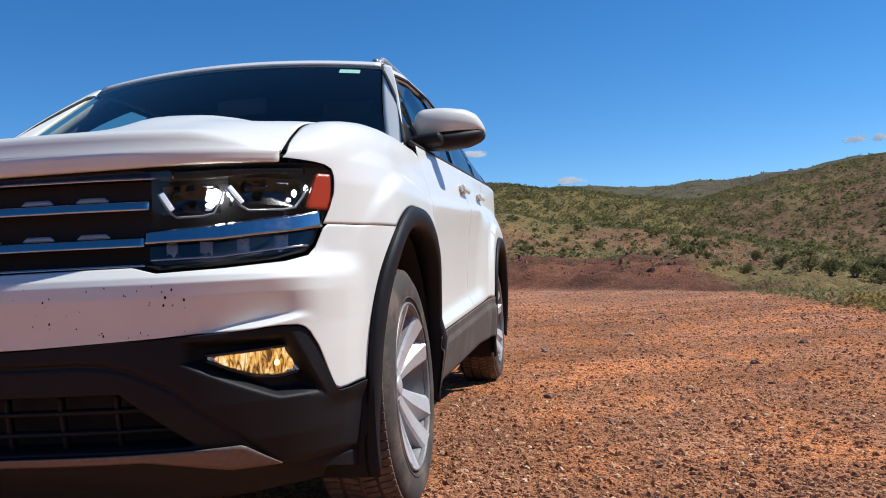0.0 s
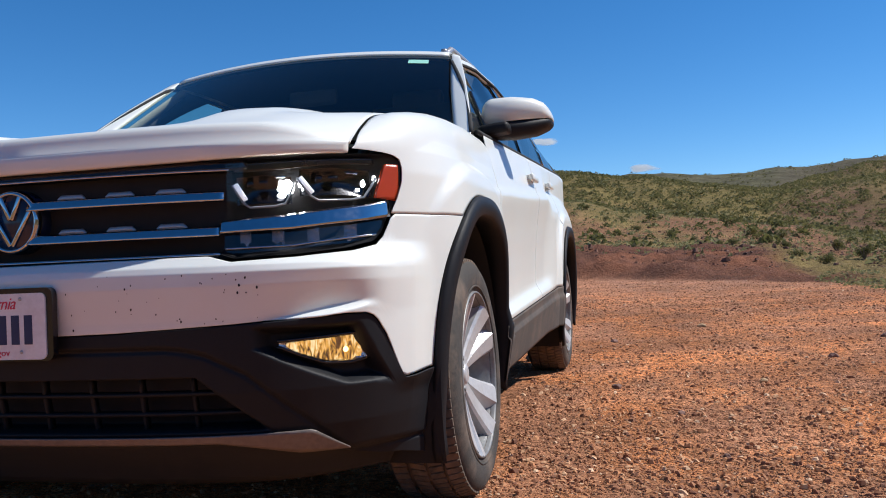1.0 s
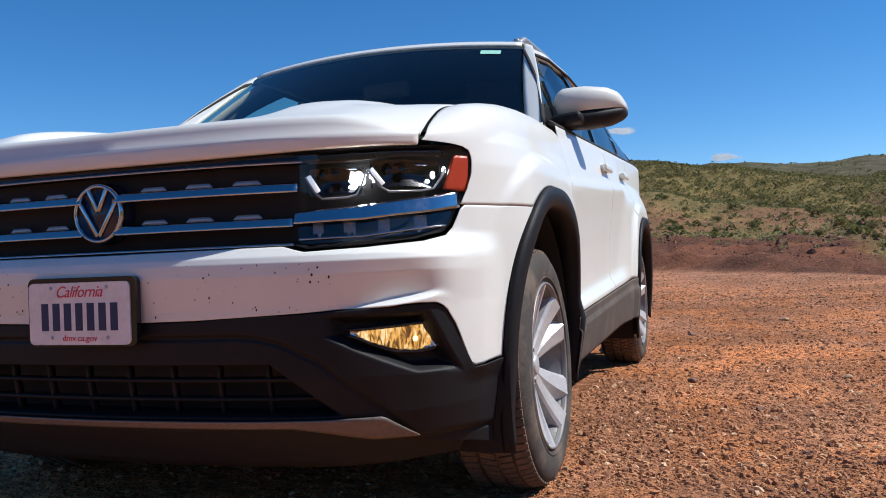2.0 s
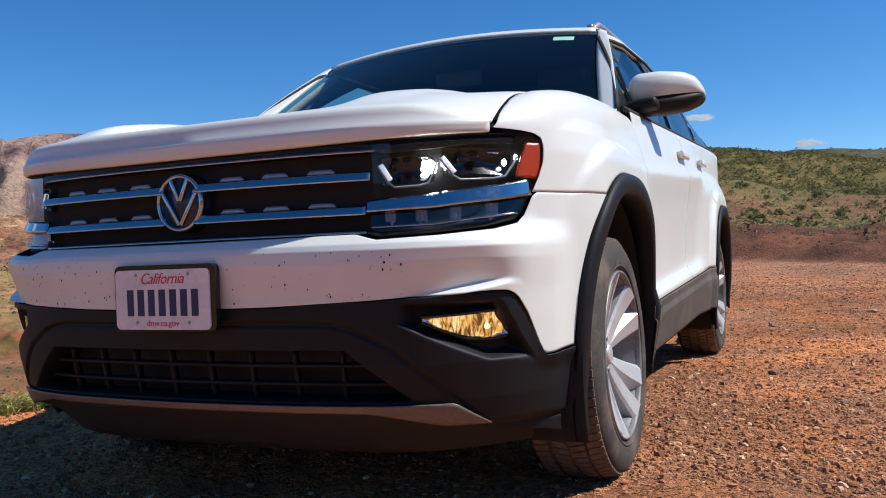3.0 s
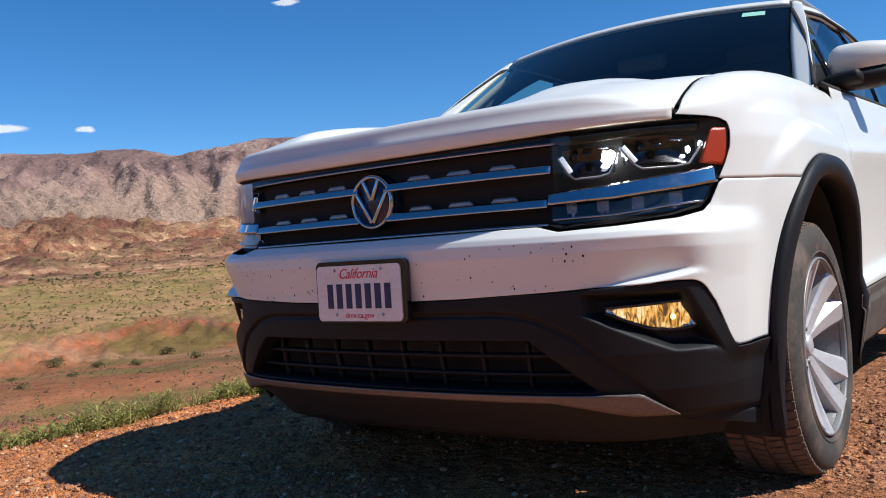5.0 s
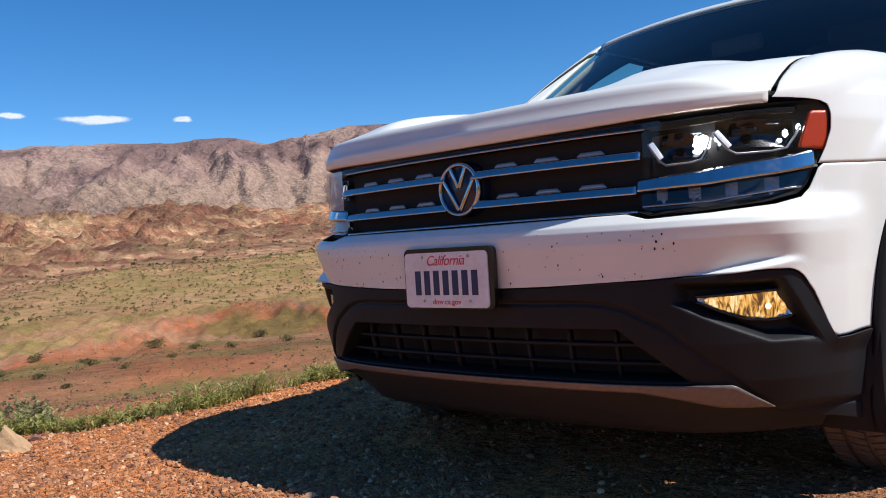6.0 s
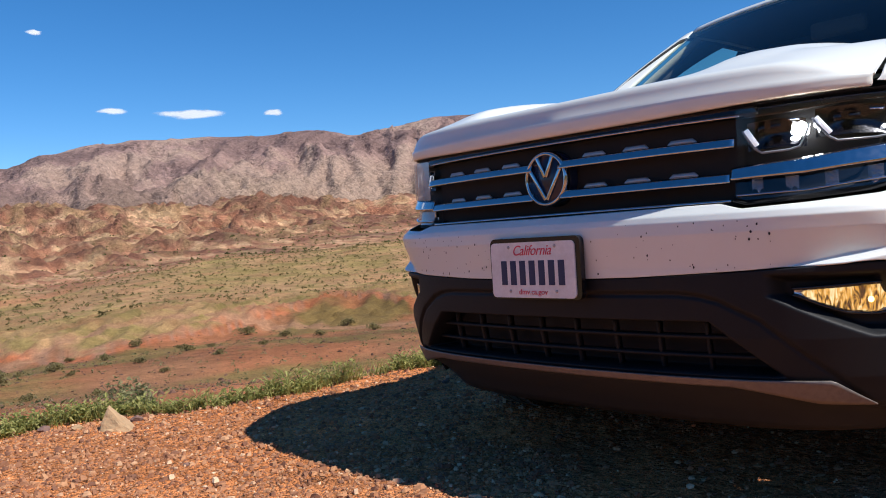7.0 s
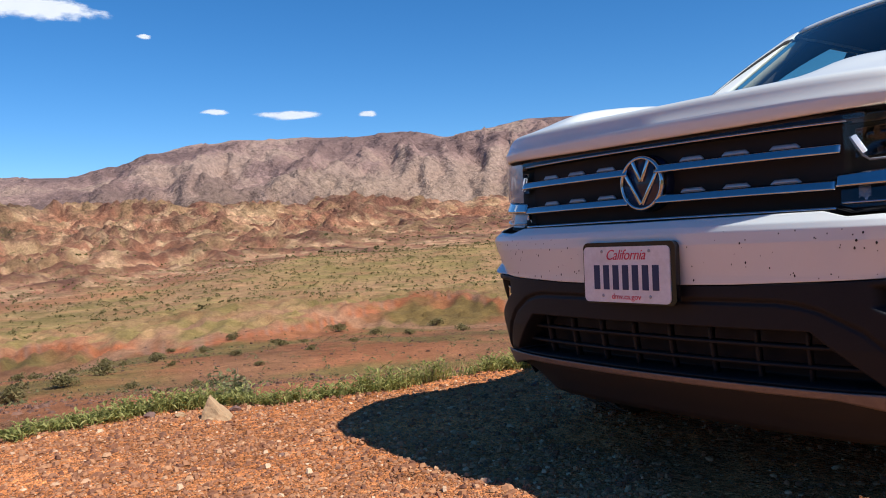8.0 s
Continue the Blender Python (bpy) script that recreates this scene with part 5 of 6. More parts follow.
# ---- wheels ----
def wheel(sign, y):
    centre = Vector((sign * 0.972, y, AXLE_Z))
    w = new("wheel")
    w.parent = suv
    w.matrix_parent_inverse = suv.matrix_world.inverted()
    w.location = centre
    if y < 2:
        w.rotation_euler.y = radians(-1.6 * sign)          # a little camber on the steered wheels
    tagged(w, "dusty all-season tyre on a five-spoke silver alloy")
    bpy.context.view_layer.update()

    def put(name, bm, material, label="", sm=True):
        if sign < 0:
            bmesh.ops.scale(bm, vec=(-1, 1, 1), verts=bm.verts)
            bmesh.ops.reverse_faces(bm, faces=bm.faces)
        me = bpy.data.meshes.new(name)
        bm.to_mesh(me)
        bm.free()
        me.materials.append(material)
        if sm:
            me.shade_smooth()
        ob = new(name, me)
        ob.parent = w
        return ob

    # tyre: outer face near u = 0, tread back to u = -0.245
    tyre = put("tyre", lathe([(0.252, -0.016), (0.262, -0.008), (0.270, -0.004), (0.290, 0.003), (0.318, 0.005), (0.342, -0.001), (0.356, -0.010), (0.366, -0.022), (0.3695, -0.034), (0.371, -0.06), (0.373, -0.12), (0.371, -0.19), (0.3695, -0.216), (0.36, -0.232), (0.33, -0.246), (0.27, -0.246), (0.236, -0.23)], n=96), RUBBER)
    blocks = bmesh.new()
    for i in range(84):
        a = 2 * math.pi * i / 84
        turn = Matrix.Rotation(a, 3, "X")
        for u, du, lean in ((-0.040, 0.034, 0.0), (-0.088, 0.042, 0.25), (-0.140, 0.042, -0.25), (-0.195, 0.042, 0.0)):
            vs = box(blocks, (0, 0, 0), (du, 0.0215, 0.012))
            for v in vs:
                v.co.y += lean * v.co.x
                if u > -0.05 and v.co.x > 0:
                    v.co.z -= 0.012
                    v.co.x += 0.008
            bmesh.ops.translate(blocks, vec=(u, 0.008 * math.sin(u * 60), 0.3735), verts=vs)
            bmesh.ops.rotate(blocks, cent=(0, 0, 0), matrix=turn, verts=vs)
    tread = put("tread", blocks, TREAD, sm=False)
    rib = put("sidewall_ring", lathe([(0.276, -0.002), (0.278, 0.0035), (0.282, 0.0035), (0.284, 0.0015)], n=72), RUBBER)
    rim = put("rim", lathe([(0.264, -0.006), (0.263, 0.001), (0.258, 0.002), (0.2545, -0.004), (0.253, -0.018)], n=72), BARREL)
    put("barrel", lathe([(0.2532, -0.016), (0.246, -0.03), (0.234, -0.10), (0.226, -0.17), (0.240, -0.225)], n=72), BARREL)
    put("brake_disc", lathe([(0.0001, -0.125), (0.165, -0.125), (0.165, -0.138), (0.0001, -0.138)], n=48), SATIN)
    put("hub_back", lathe([(0.0001, -0.14), (0.232, -0.15), (0.233, -0.16)], n=48), DARK)
    for i in range(5):
        a0 = 2 * math.pi * i / 5 + radians(15)
        for d in (-1, 1):
            rows = []
            for k in spread(0, 1, 10):
                r = 0.026 + 0.231 * k
                mid = d * (0.205 + 0.02 * k)
                half = min((0.016 + 0.030 * k) / r, 0.34)
                u = -0.064 + 0.058 * k - 0.008 * math.sin(math.pi * k)
                ridge = 0.010 + 0.004 * k
                row = []
                for q, e in ((-1.0, -0.055), (-1.0, -0.022), (-0.45, ridge - 0.004), (0.75, ridge - 0.010), (1.0, -0.006), (1.0, -0.055)):
                    a = a0 + mid * 1.0 + half * q * d
                    row.append(Vector((u + e, -r * math.sin(a), r * math.cos(a))))
                rows.append(row)
            bm = grid(rows, (1, 0, 0))
            put("spoke", bm, SILVER, sm=False)
    hub = put("centre_cap", lathe([(0.0001, -0.042), (0.024, -0.043), (0.031, -0.047), (0.034, -0.054), (0.036, -0.09)], n=32), SILVER)
    for i in range(5):
        a = 2 * math.pi * i / 5 + radians(54)
        bm = bmesh.new()
        bmesh.ops.create_cone(bm, cap_ends=True, segments=6, radius1=0.010, radius2=0.009, depth=0.02)
        bmesh.ops.rotate(bm, cent=(0, 0, 0), matrix=Matrix.Rotation(radians(90), 3, "Y"), verts=bm.verts)
        bmesh.ops.translate(bm, vec=(-0.066, -0.052 * math.sin(a), 0.052 * math.cos(a)), verts=bm.verts)
        put("wheel_nut", bm, BARREL)
    return w


for sign in (1, -1):
    wheel(sign, ARCH_Y + 0.012)
    wheel(sign, REAR_Y)

# ---- mud specks on the bumper ----
rng = random.Random(4)
bm = bmesh.new()
for i in range(150):
    s, z = rng.uniform(-0.75, 0.62), rng.uniform(0.60, 0.735)
    if abs(s) < 0.18:
        continue
    p = skin(s, z, body_off(s, z) + 0.0008)
    nx, ny = outward(s)
    r = rng.choice((0.0012, 0.0015, 0.002, 0.003))
    tx, ty = -ny, nx
    pts = []
    for k in range(6):
        a = k * math.pi / 3
        q = p + Vector((tx, ty, 0)) * (r * math.cos(a) * rng.uniform(0.6, 1)) + Vector((0, 0, r * math.sin(a) * rng.uniform(0.8, 1.6)))
        pts.append(bm.verts.new(q))
    f = bm.faces.new(pts)
part("mud_specks", bm, DARK, suv, "dried mud and bug specks", smooth_shade=False)["kind"] = "stuff"

build_ground()

# ---- plants, stones, clouds ----
def leaf_mat(name, dark, light, rough=0.7, sheer=0.45):
    """Leaves that differ from one to the next between two colours, a little see-through."""
    m, nt, b = node_mat(name)
    N, L = nt.nodes, nt.links
    geo = N.new("ShaderNodeNewGeometry")
    ramp = N.new("ShaderNodeMix")
    ramp.data_type = "RGBA"
    ramp.inputs["A"].default_value, ramp.inputs["B"].default_value = (*dark, 1), (*light, 1)
    L.new(geo.outputs["Random Per Island"], ramp.inputs["Factor"])
    L.new(ramp.outputs["Result"], b.inputs["Base Color"])
    b.inputs["Roughness"].default_value = rough
    b.inputs["Specular IOR Level"].default_value = 0.2
    if sheer:
        thin = N.new("ShaderNodeBsdfTranslucent")
        L.new(ramp.outputs["Result"], thin.inputs["Color"])
        mix = N.new("ShaderNodeMixShader")
        mix.inputs["Fac"].default_value = sheer
        L.new(b.outputs["BSDF"], mix.inputs[1])
        L.new(thin.outputs["BSDF"], mix.inputs[2])
        L.new(mix.outputs["Shader"], N["Material Output"].inputs["Surface"])
    return m


WEED = leaf_mat("weed leaves", (0.19, 0.215, 0.055), (0.50, 0.46, 0.17))
WEEDBUSH = leaf_mat("sage bush leaves", (0.16, 0.17, 0.07), (0.37, 0.34, 0.17))
SLOPEBUSH = leaf_mat("slope bush leaves", (0.150, 0.130, 0.050), (0.31, 0.245, 0.105))
DARKSTONE = leaf_mat("dark slope stones", (0.085, 0.045, 0.034), (0.24, 0.125, 0.085), 0.9, 0)
DRYGRASS = leaf_mat("dry grass", (0.20, 0.16, 0.055), (0.36, 0.25, 0.06))
CREOSOTE = leaf_mat("creosote leaves", (0.072, 0.080, 0.028), (0.185, 0.170, 0.060))
SAGE = leaf_mat("grey-green leaves", (0.13, 0.135, 0.055), (0.27, 0.255, 0.12))
FARBUSH = leaf_mat("distant shrub", (0.095, 0.095, 0.036), (0.225, 0.200, 0.082))
STONE = leaf_mat("gravel stones", (0.13, 0.070, 0.050), (0.46, 0.27, 0.175), 0.9, 0)
ramp = STONE.node_tree.nodes.new("ShaderNodeValToRGB")
ramp.color_ramp.elements[0].color = (0.19, 0.088, 0.055, 1)
ramp.color_ramp.elements[1].color = (0.74, 0.50, 0.32, 1)
for at_, col in ((0.2, (0.25, 0.108, 0.058, 1)), (0.5, (0.37, 0.172, 0.090, 1)), (0.8, (0.45, 0.215, 0.105, 1)), (0.93, (0.52, 0.29, 0.16, 1))):
    ramp.color_ramp.elements.new(at_).color = col
for nd in STONE.node_tree.nodes:
    if nd.bl_idname == "ShaderNodeNewGeometry":
        STONE.node_tree.links.new(nd.outputs["Random Per Island"], ramp.inputs["Fac"])
STONE.node_tree.links.new(ramp.outputs["Color"], STONE.node_tree.nodes["Principled BSDF"].inputs["Base Color"])
BARK = surface("grey-brown twigs", (0.16, 0.12, 0.085), 0.9, 0, 60, 0.2)
SAND = surface("tan sandstone", (0.44, 0.28, 0.15), 0.9, 0, 30, 0.2, bump=0.5, bump_scale=60, dirt=(0.30, 0.17, 0.10), dirt_scale=15, dirt_amount=0.5)
SLATE = surface("dark red stone", (0.20, 0.11, 0.085), 0.9, 0, 30, 0.25, bump=0.5, bump_scale=70, dirt=(0.10, 0.06, 0.05), dirt_scale=20, dirt_amount=0.5)


def spot(r, az):
    return EYE0.x - r * math.sin(radians(az)), EYE0.y + r * math.cos(radians(az))


def mesh_of(name, co, faces, material, smooth_shade=False):
    me = bpy.data.meshes.new(name)
    me.from_pydata(co, [], faces)
    me.materials.append(material)
    if smooth_shade:
        me.shade_smooth()
    return me


def tuft(co, faces, rng, at, wide, tall, leaves, leaf):
    """A clump of small leaf blades filling a rough dome."""
    x, y, z = at
    for _ in range(leaves):
        a, q = rng.uniform(0, 6.283), math.sqrt(rng.random())
        h = rng.random() ** 0.8
        lean = 1.0 - 0.55 * h * h
        px, py, pz = x + wide * q * math.cos(a) * lean, y + wide * q * math.sin(a) * lean, z + tall * (0.04 + 0.9 * h * (1 - 0.45 * q * q))
        b, c = rng.uniform(0, 6.283), rng.uniform(-0.5, 1.1)
        s = leaf * rng.uniform(0.6, 1.5)
        ux, uy = math.cos(b), math.sin(b)
        n = len(co)
        co += [(px - ux * s, py - uy * s, pz), (px + ux * s, py + uy * s, pz + s * 0.3), (px + uy * s * 0.7, py - ux * s * 0.7, pz + s * (0.5 + c))]
        faces.append((n, n + 1, n + 2))


def scatter(name, label, category, rng, count, pick, material, leaves, size, tall, leaf):
    co, faces = [], []
    for _ in range(count):
        r, az = pick(rng)
        x, y = spot(r, az)
        k = size * rng.choice((0.45, 0.6, 0.8, 1.0, 1.25))
        tuft(co, faces, rng, (x, y, height(x, y) - 0.04 * k), k, k * tall, leaves, leaf * k)
    return tagged(new(name, mesh_of(name, co, faces, material)), label, category, kind="stuff")


rng = random.Random(11)
clear = lambda x, y: x > 5.2 or y > 24.5 - 1.25 * (x - 2)


def north_pick(lo, hi, a0, a1, power=0.6):
    def pick(g):
        while True:
            r, az = lo + (hi - lo) * g.random() ** power, g.uniform(a0, a1)
            x, y = spot(r, az)
            if clear(x, y):
                return r, az
    return pick


scatter("hill_shrubs", "olive desert shrubs dotted over the hillside", "shrubs", rng, 14000, north_pick(72, 250, -24, 16, 0.75), FARBUSH, 22, 0.52, 0.9, 0.25)
scatter("far_shrubs", "dark shrubs on the farther hills", "shrubs", rng, 1500, north_pick(250, 560, -24, 12, 0.8), FARBUSH, 14, 1.0, 0.8, 0.32)
scatter("slope_shrubs", "low olive shrubs on the rising slope", "shrubs", rng, 200, north_pick(36, 85, -24, 10, 0.8), CREOSOTE, 60, 0.48, 1.0, 0.20)
scatter("slope_grass", "sparse dry yellow-green grass on the slope", "grass", rng, 2600, north_pick(27, 90, -24, 8, 0.7), SAGE, 7, 0.22, 0.9, 0.34)
scatter("valley_shrubs", "small green bushes dotted over the valley slope", "shrubs", rng, 6000, lambda g: (70 + 140 * g.random() ** 0.75, g.uniform(38, 92)), SLOPEBUSH, 12, 0.26, 1.0, 0.36)
scatter("badland_shrubs", "dark shrubs among the far badlands", "shrubs", rng, 4200, lambda g: (200 + 420 * g.random(), g.uniform(40, 92)), CREOSOTE, 7, 0.62, 0.8, 0.42)
scatter("bank_grass", "sparse green grass tufts on the red slope", "grass", rng, 800, lambda g: (20 + 36 * g.random(), g.uniform(48, 92)), SAGE, 12, 0.15, 0.8, 0.22)

# weeds along the lot's west edge: thin upright blades with small leaves on some
co, faces = [], []
for _ in range(10500):
    y = -3.2 + 9.5 * rng.random() ** 1.25
    edge = -2.18 + 0.10 * math.sin(y * 1.7) + 0.06 * math.sin(y * 4.1 + 1)
    d = abs(rng.gauss(0.13, 0.15)) - 0.07
    lush = 0.5 + 0.5 * noise.noise(Vector((y * 1.3, d * 2, 5.5)))
    if rng.random() > 0.12 + 1.1 * lush or (d < 0.03 and rng.random() < 0.75):
        continue
    x = edge - d
    z = height(x, y) - 0.01
    tall = (0.045 + 0.14 * rng.random() ** 1.4) * (0.14 + 1.12 * lush) * (0.66 + 0.55 * ss(-0.6, 0.6, y))
    for _ in range(6):
        bx, by = x + rng.gauss(0, 0.02), y + rng.gauss(0, 0.02)
        h = tall * rng.uniform(0.6, 1.25)
        lean_x, lean_y = rng.gauss(0, 0.34) * h, rng.gauss(0, 0.34) * h
        a = rng.uniform(0, 6.283)
        wx, wy = 0.0021 * math.cos(a), 0.0021 * math.sin(a)
        n = len(co)
        co += [(bx - wx, by - wy, z), (bx + wx, by + wy, z), (bx + wx + lean_x * 0.4, by + wy + lean_y * 0.4, z + h * 0.6), (bx - wx + lean_x * 0.4, by - wy + lean_y * 0.4, z + h * 0.6), (bx + lean_x, by + lean_y, z + h)]
        faces += [(n, n + 1, n + 2, n + 3), (n + 3, n + 2, n + 4)]
    if lush > 0.3:
        for _ in range(17):
            k = 0.25 + 0.75 * rng.random()
            a = rng.uniform(0, 6.283)
            s = 0.008 + 0.012 * rng.random()
            px, py, pz = x + rng.gauss(0, 0.022), y + rng.gauss(0, 0.022), z + tall * k
            ux, uy = math.cos(a), math.sin(a)
            up = rng.uniform(0.1, 1.2) * s
            n = len(co)
            co += [(px, py, pz), (px + ux * s - uy * s * 0.4, py + uy * s + ux * s * 0.4, pz + up), (px + ux * s * 2, py + uy * s * 2, pz + up * 1.3), (px + ux * s + uy * s * 0.4, py + uy * s - ux * s * 0.4, pz + up)]
            faces.append((n, n + 1, n + 2, n + 3))
tagged(new("edge_weeds", mesh_of("edge_weeds", co, faces, WEED)), "fresh green weeds along the gravel lot's edge", "weeds", kind="stuff")

co, faces = [], []
for _ in range(420):
    x, y = 4.95 + abs(rng.gauss(0, 0.9)), rng.uniform(6.5, 18)
    tuft(co, faces, rng, (x, y, height(x, y) - 0.01), 0.13, rng.uniform(0.05, 0.14), 9, 0.026)
tagged(new("edge_grass", mesh_of("edge_grass", co, faces, SAGE)), "grey-green grass along the lot's far side", "grass", kind="stuff")
co, faces = [], []
for _ in range(170):
    x, y = 5.1 + abs(rng.gauss(0, 0.5)), rng.uniform(6.8, 10.5)
    tuft(co, faces, rng, (x, y, height(x, y) - 0.01), 0.12, rng.uniform(0.12, 0.26), 14, 0.028)
tagged(new("yellow_grass", mesh_of("yellow_grass", co, faces, DRYGRASS)), "golden dry grass tufts beside the gravel", "grass", kind="stuff")


def bush(seed, leaf_material, wide, tall, leaves, leaf):
    """A desert bush: twigs fanning from the root and a loose crown of small leaves."""
    g = random.Random(seed)
    thing = new("bush")
    co, faces = [], []
    for _ in range(16):
        a, out = g.uniform(0, 6.283), g.uniform(0.2, 0.8) * wide
        top = Vector((out * math.cos(a), out * math.sin(a), tall * g.uniform(0.55, 0.95)))
        midp = top * 0.5 + Vector((0, 0, tall * 0.08))
        pts = [Vector((0, 0, -0.05)), midp, top]
        for p, q, r0, r1 in ((pts[0], pts[1], 0.022 * wide, 0.014 * wide), (pts[1], pts[2], 0.014 * wide, 0.005 * wide)):
            n = len(co)
            for c, r in ((p, r0), (q, r1)):
                co += [(c.x + r * math.cos(t), c.y + r * math.sin(t), c.z) for t in (0, 2.09, 4.19)]
            faces += [(n + i, n + (i + 1) % 3, n + 3 + (i + 1) % 3, n + 3 + i) for i in range(3)]
    stems = new("twig_frame", mesh_of("twig_frame", co, faces, BARK))
    stems.parent = thing
    co, faces = [], []
    for _ in range(9):
        a, q = g.uniform(0, 6.283), g.uniform(0, 0.62) * wide
        tuft(co, faces, g, (q * math.cos(a), q * math.sin(a), g.uniform(0.0, 0.35) * tall), wide * g.uniform(0.3, 0.5), tall * g.uniform(0.45, 0.75), leaves // 9, leaf)
    crown = new("crown", mesh_of("crown", co, faces, leaf_material))
    crown.parent = thing
    return thing


def plant_bushes(proto, places, label, group):
    tagged(proto, label, "bush", group)
    for i, (x, y, k, turn) in enumerate(places):
        m = pose(x, y, height(x, y) - 0.02, 0, 0, turn)
        if i == 0:
            proto.matrix_basis = m @ Matrix.Diagonal((k, k, k, 1))
        else:
            copy_thing(proto, m).scale = (k, k, k)


green_bushes = [bush(i, CREOSOTE, 0.75, 0.85, 1300, 0.032) for i in range(3)]
spots = [[], [], []]
i = 0
for r, az, k in ((30, -9.2, 0.8), (31, -11.0, 0.9), (33, -13.0, 1.1), (30, -14.6, 1.0), (27, -15.8, 1.0), (24, -17.2, 1.0), (22, -18.4, 1.0), (20, -19.4, 0.8), (26, -18.9, 0.95),
                 (38, -4.6, 0.7), (40, -5.4, 0.8), (44, -3.0, 0.7), (46, -1.6, 0.8), (42, -7.6, 0.8), (36, -8.6, 0.6), (50, 0.6, 0.7), (48, -8.4, 1.0), (45, -11.5, 1.0), (52, -14.8, 1.1), (40, -18.2, 1.1), (55, 2.6, 0.8), (60, 3.8, 0.8)):
    x, y = spot(r, az)
    spots[i % 3].append((x, y, k * rng.uniform(0.60, 0.95), rng.uniform(0, 360)))
    i += 1
for b, places in zip(green_bushes, spots):
    plant_bushes(b, places, "dense dark olive creosote bush beside the gravel lot", "bushes beyond the lot")
valley = [bush(20 + i, SLOPEBUSH, 0.62, 0.42, 800, 0.034) for i in range(2)]
spots = [[], []]
i = 0
for r, az, k in ((54, 62.2, 1.6), (50, 59.6, 1.1), (46, 57.2, 1.0), (42, 66.0, 0.9), (44, 71.0, 1.0), (38, 74.0, 1.0), (33, 77.4, 1.1), (30, 79.6, 1.3), (27, 82.6, 1.5), (36, 69.0, 0.8), (48, 73.8, 1.0), (52, 69.0, 1.1), (40, 79.0, 0.8), (55, 55.4, 1.3), (47, 53.6, 1.1), (35, 82.0, 0.9), (52, 77.0, 1.2), (50, 81.0, 1.1), (26, 71.5, 0.6), (31, 67.5, 0.6), (36, 64.0, 0.7), (40, 61.0, 0.7), (45, 64.5, 0.6), (49, 66.5, 0.7), (34, 73.0, 0.5), (28, 75.5, 0.6), (43, 76.0, 0.7), (47, 79.0, 0.8), (53, 73.0, 0.8), (31, 84.0, 0.9), (41, 83.5, 0.7)):
    x, y = spot(r, az)
    spots[i % 2].append((x, y, k * rng.uniform(0.85, 1.1), rng.uniform(0, 360)))
    i += 1
for b, places in zip(valley, spots):
    plant_bushes(b, places, "low dark green bush on the red slope", "bushes on the slope")
big = bush(31, WEEDBUSH, 0.20, 0.30, 3200, 0.0085)
plant_bushes(big, [(-2.52, -0.19, 1.15, 40)], "grey-green leafy bush at the edge of the gravel", "")


# stones
ICO = bmesh.new()
bmesh.ops.create_icosphere(ICO, subdivisions=1, radius=1.0)
ICO.verts.ensure_lookup_table()
ICO_V = [v.co.copy() for v in ICO.verts]
ICO_F = [tuple(v.index for v in f.verts) for f in ICO.faces]
ICO.free()
OCT_V = [Vector(p) for p in ((1, 0.1, -0.2), (0.25, 0.9, -0.2), (-0.85, 0.5, -0.2), (-0.8, -0.55, -0.2), (0.35, -0.9, -0.2), (0.62, 0.2, 0.75), (-0.15, 0.6, 0.9), (-0.5, -0.3, 0.6), (0.3, -0.55, 0.8))]
OCT_F = [(0, 1, 6, 5), (1, 2, 6), (2, 7, 6), (2, 3, 7), (3, 4, 8, 7), (4, 0, 5, 8), (5, 6, 7), (5, 7, 8)]


def pebble(co, faces, g, x, y, size, shape):
    V, Fc = shape
    a = g.uniform(0, 6.283)
    sx, sy, sz = size * g.uniform(0.7, 1.4), size * g.uniform(0.6, 1.0), size * g.uniform(0.35, 0.85)
    z = height(x, y)
    n = len(co)
    ca, sa = math.cos(a), math.sin(a)
    for v in V:
        j = g.uniform(0.75, 1.2)
        px, py = v.x * sx * j, v.y * sy * j
        co.append((x + px * ca - py * sa, y + px * sa + py * ca, z + (v.z * j + 0.25) * sz))
    faces.extend(tuple(n + i for i in f) for f in Fc)


co, faces = [], []
for _ in range(11000):
    r, az = 1.4 + 2.6 * rng.random() ** 0.8, rng.uniform(-26, 92)
    x, y = spot(r, az)
    if x < -2.25:
        continue
    pebble(co, faces, rng, x, y, min(0.0023 / (0.015 + rng.random()) ** 0.6 + 0.0012, 0.013), (ICO_V, ICO_F))
for i in range(70000):
    r, az = (2.6 + 12 * rng.random() ** 1.2, rng.uniform(-23, 14)) if i % 3 else (2.0 + 3.0 * rng.random(), rng.uniform(40, 92))
    x, y = spot(r, az)
    if x < -2.35 or x > 5.0 or (abs(x) < 0.8 and 0.3 < y < 4.6):
        continue
    pebble(co, faces, rng, x, y, min(0.0027 / (0.015 + rng.random()) ** 0.6 + 0.0014, 0.016), (OCT_V, OCT_F))
for _ in range(9000):
    r, az = 10 + 17 * rng.random(), rng.uniform(-22, 8)
    x, y = spot(r, az)
    if x > 5.2 or y > 24:
        continue
    pebble(co, faces, rng, x, y, min(0.008 / (0.05 + rng.random()) ** 0.5, 0.025), (OCT_V, OCT_F))
slope_co, slope_faces = [], []
for _ in range(2600):
    r, az = 25 + 30 * rng.random(), rng.uniform(-16, 9)
    x, y = spot(r, az)
    if clear(x, y):
        pebble(slope_co, slope_faces, rng, x, y, 0.026 / (0.05 + rng.random()) ** 0.6, (OCT_V, OCT_F))
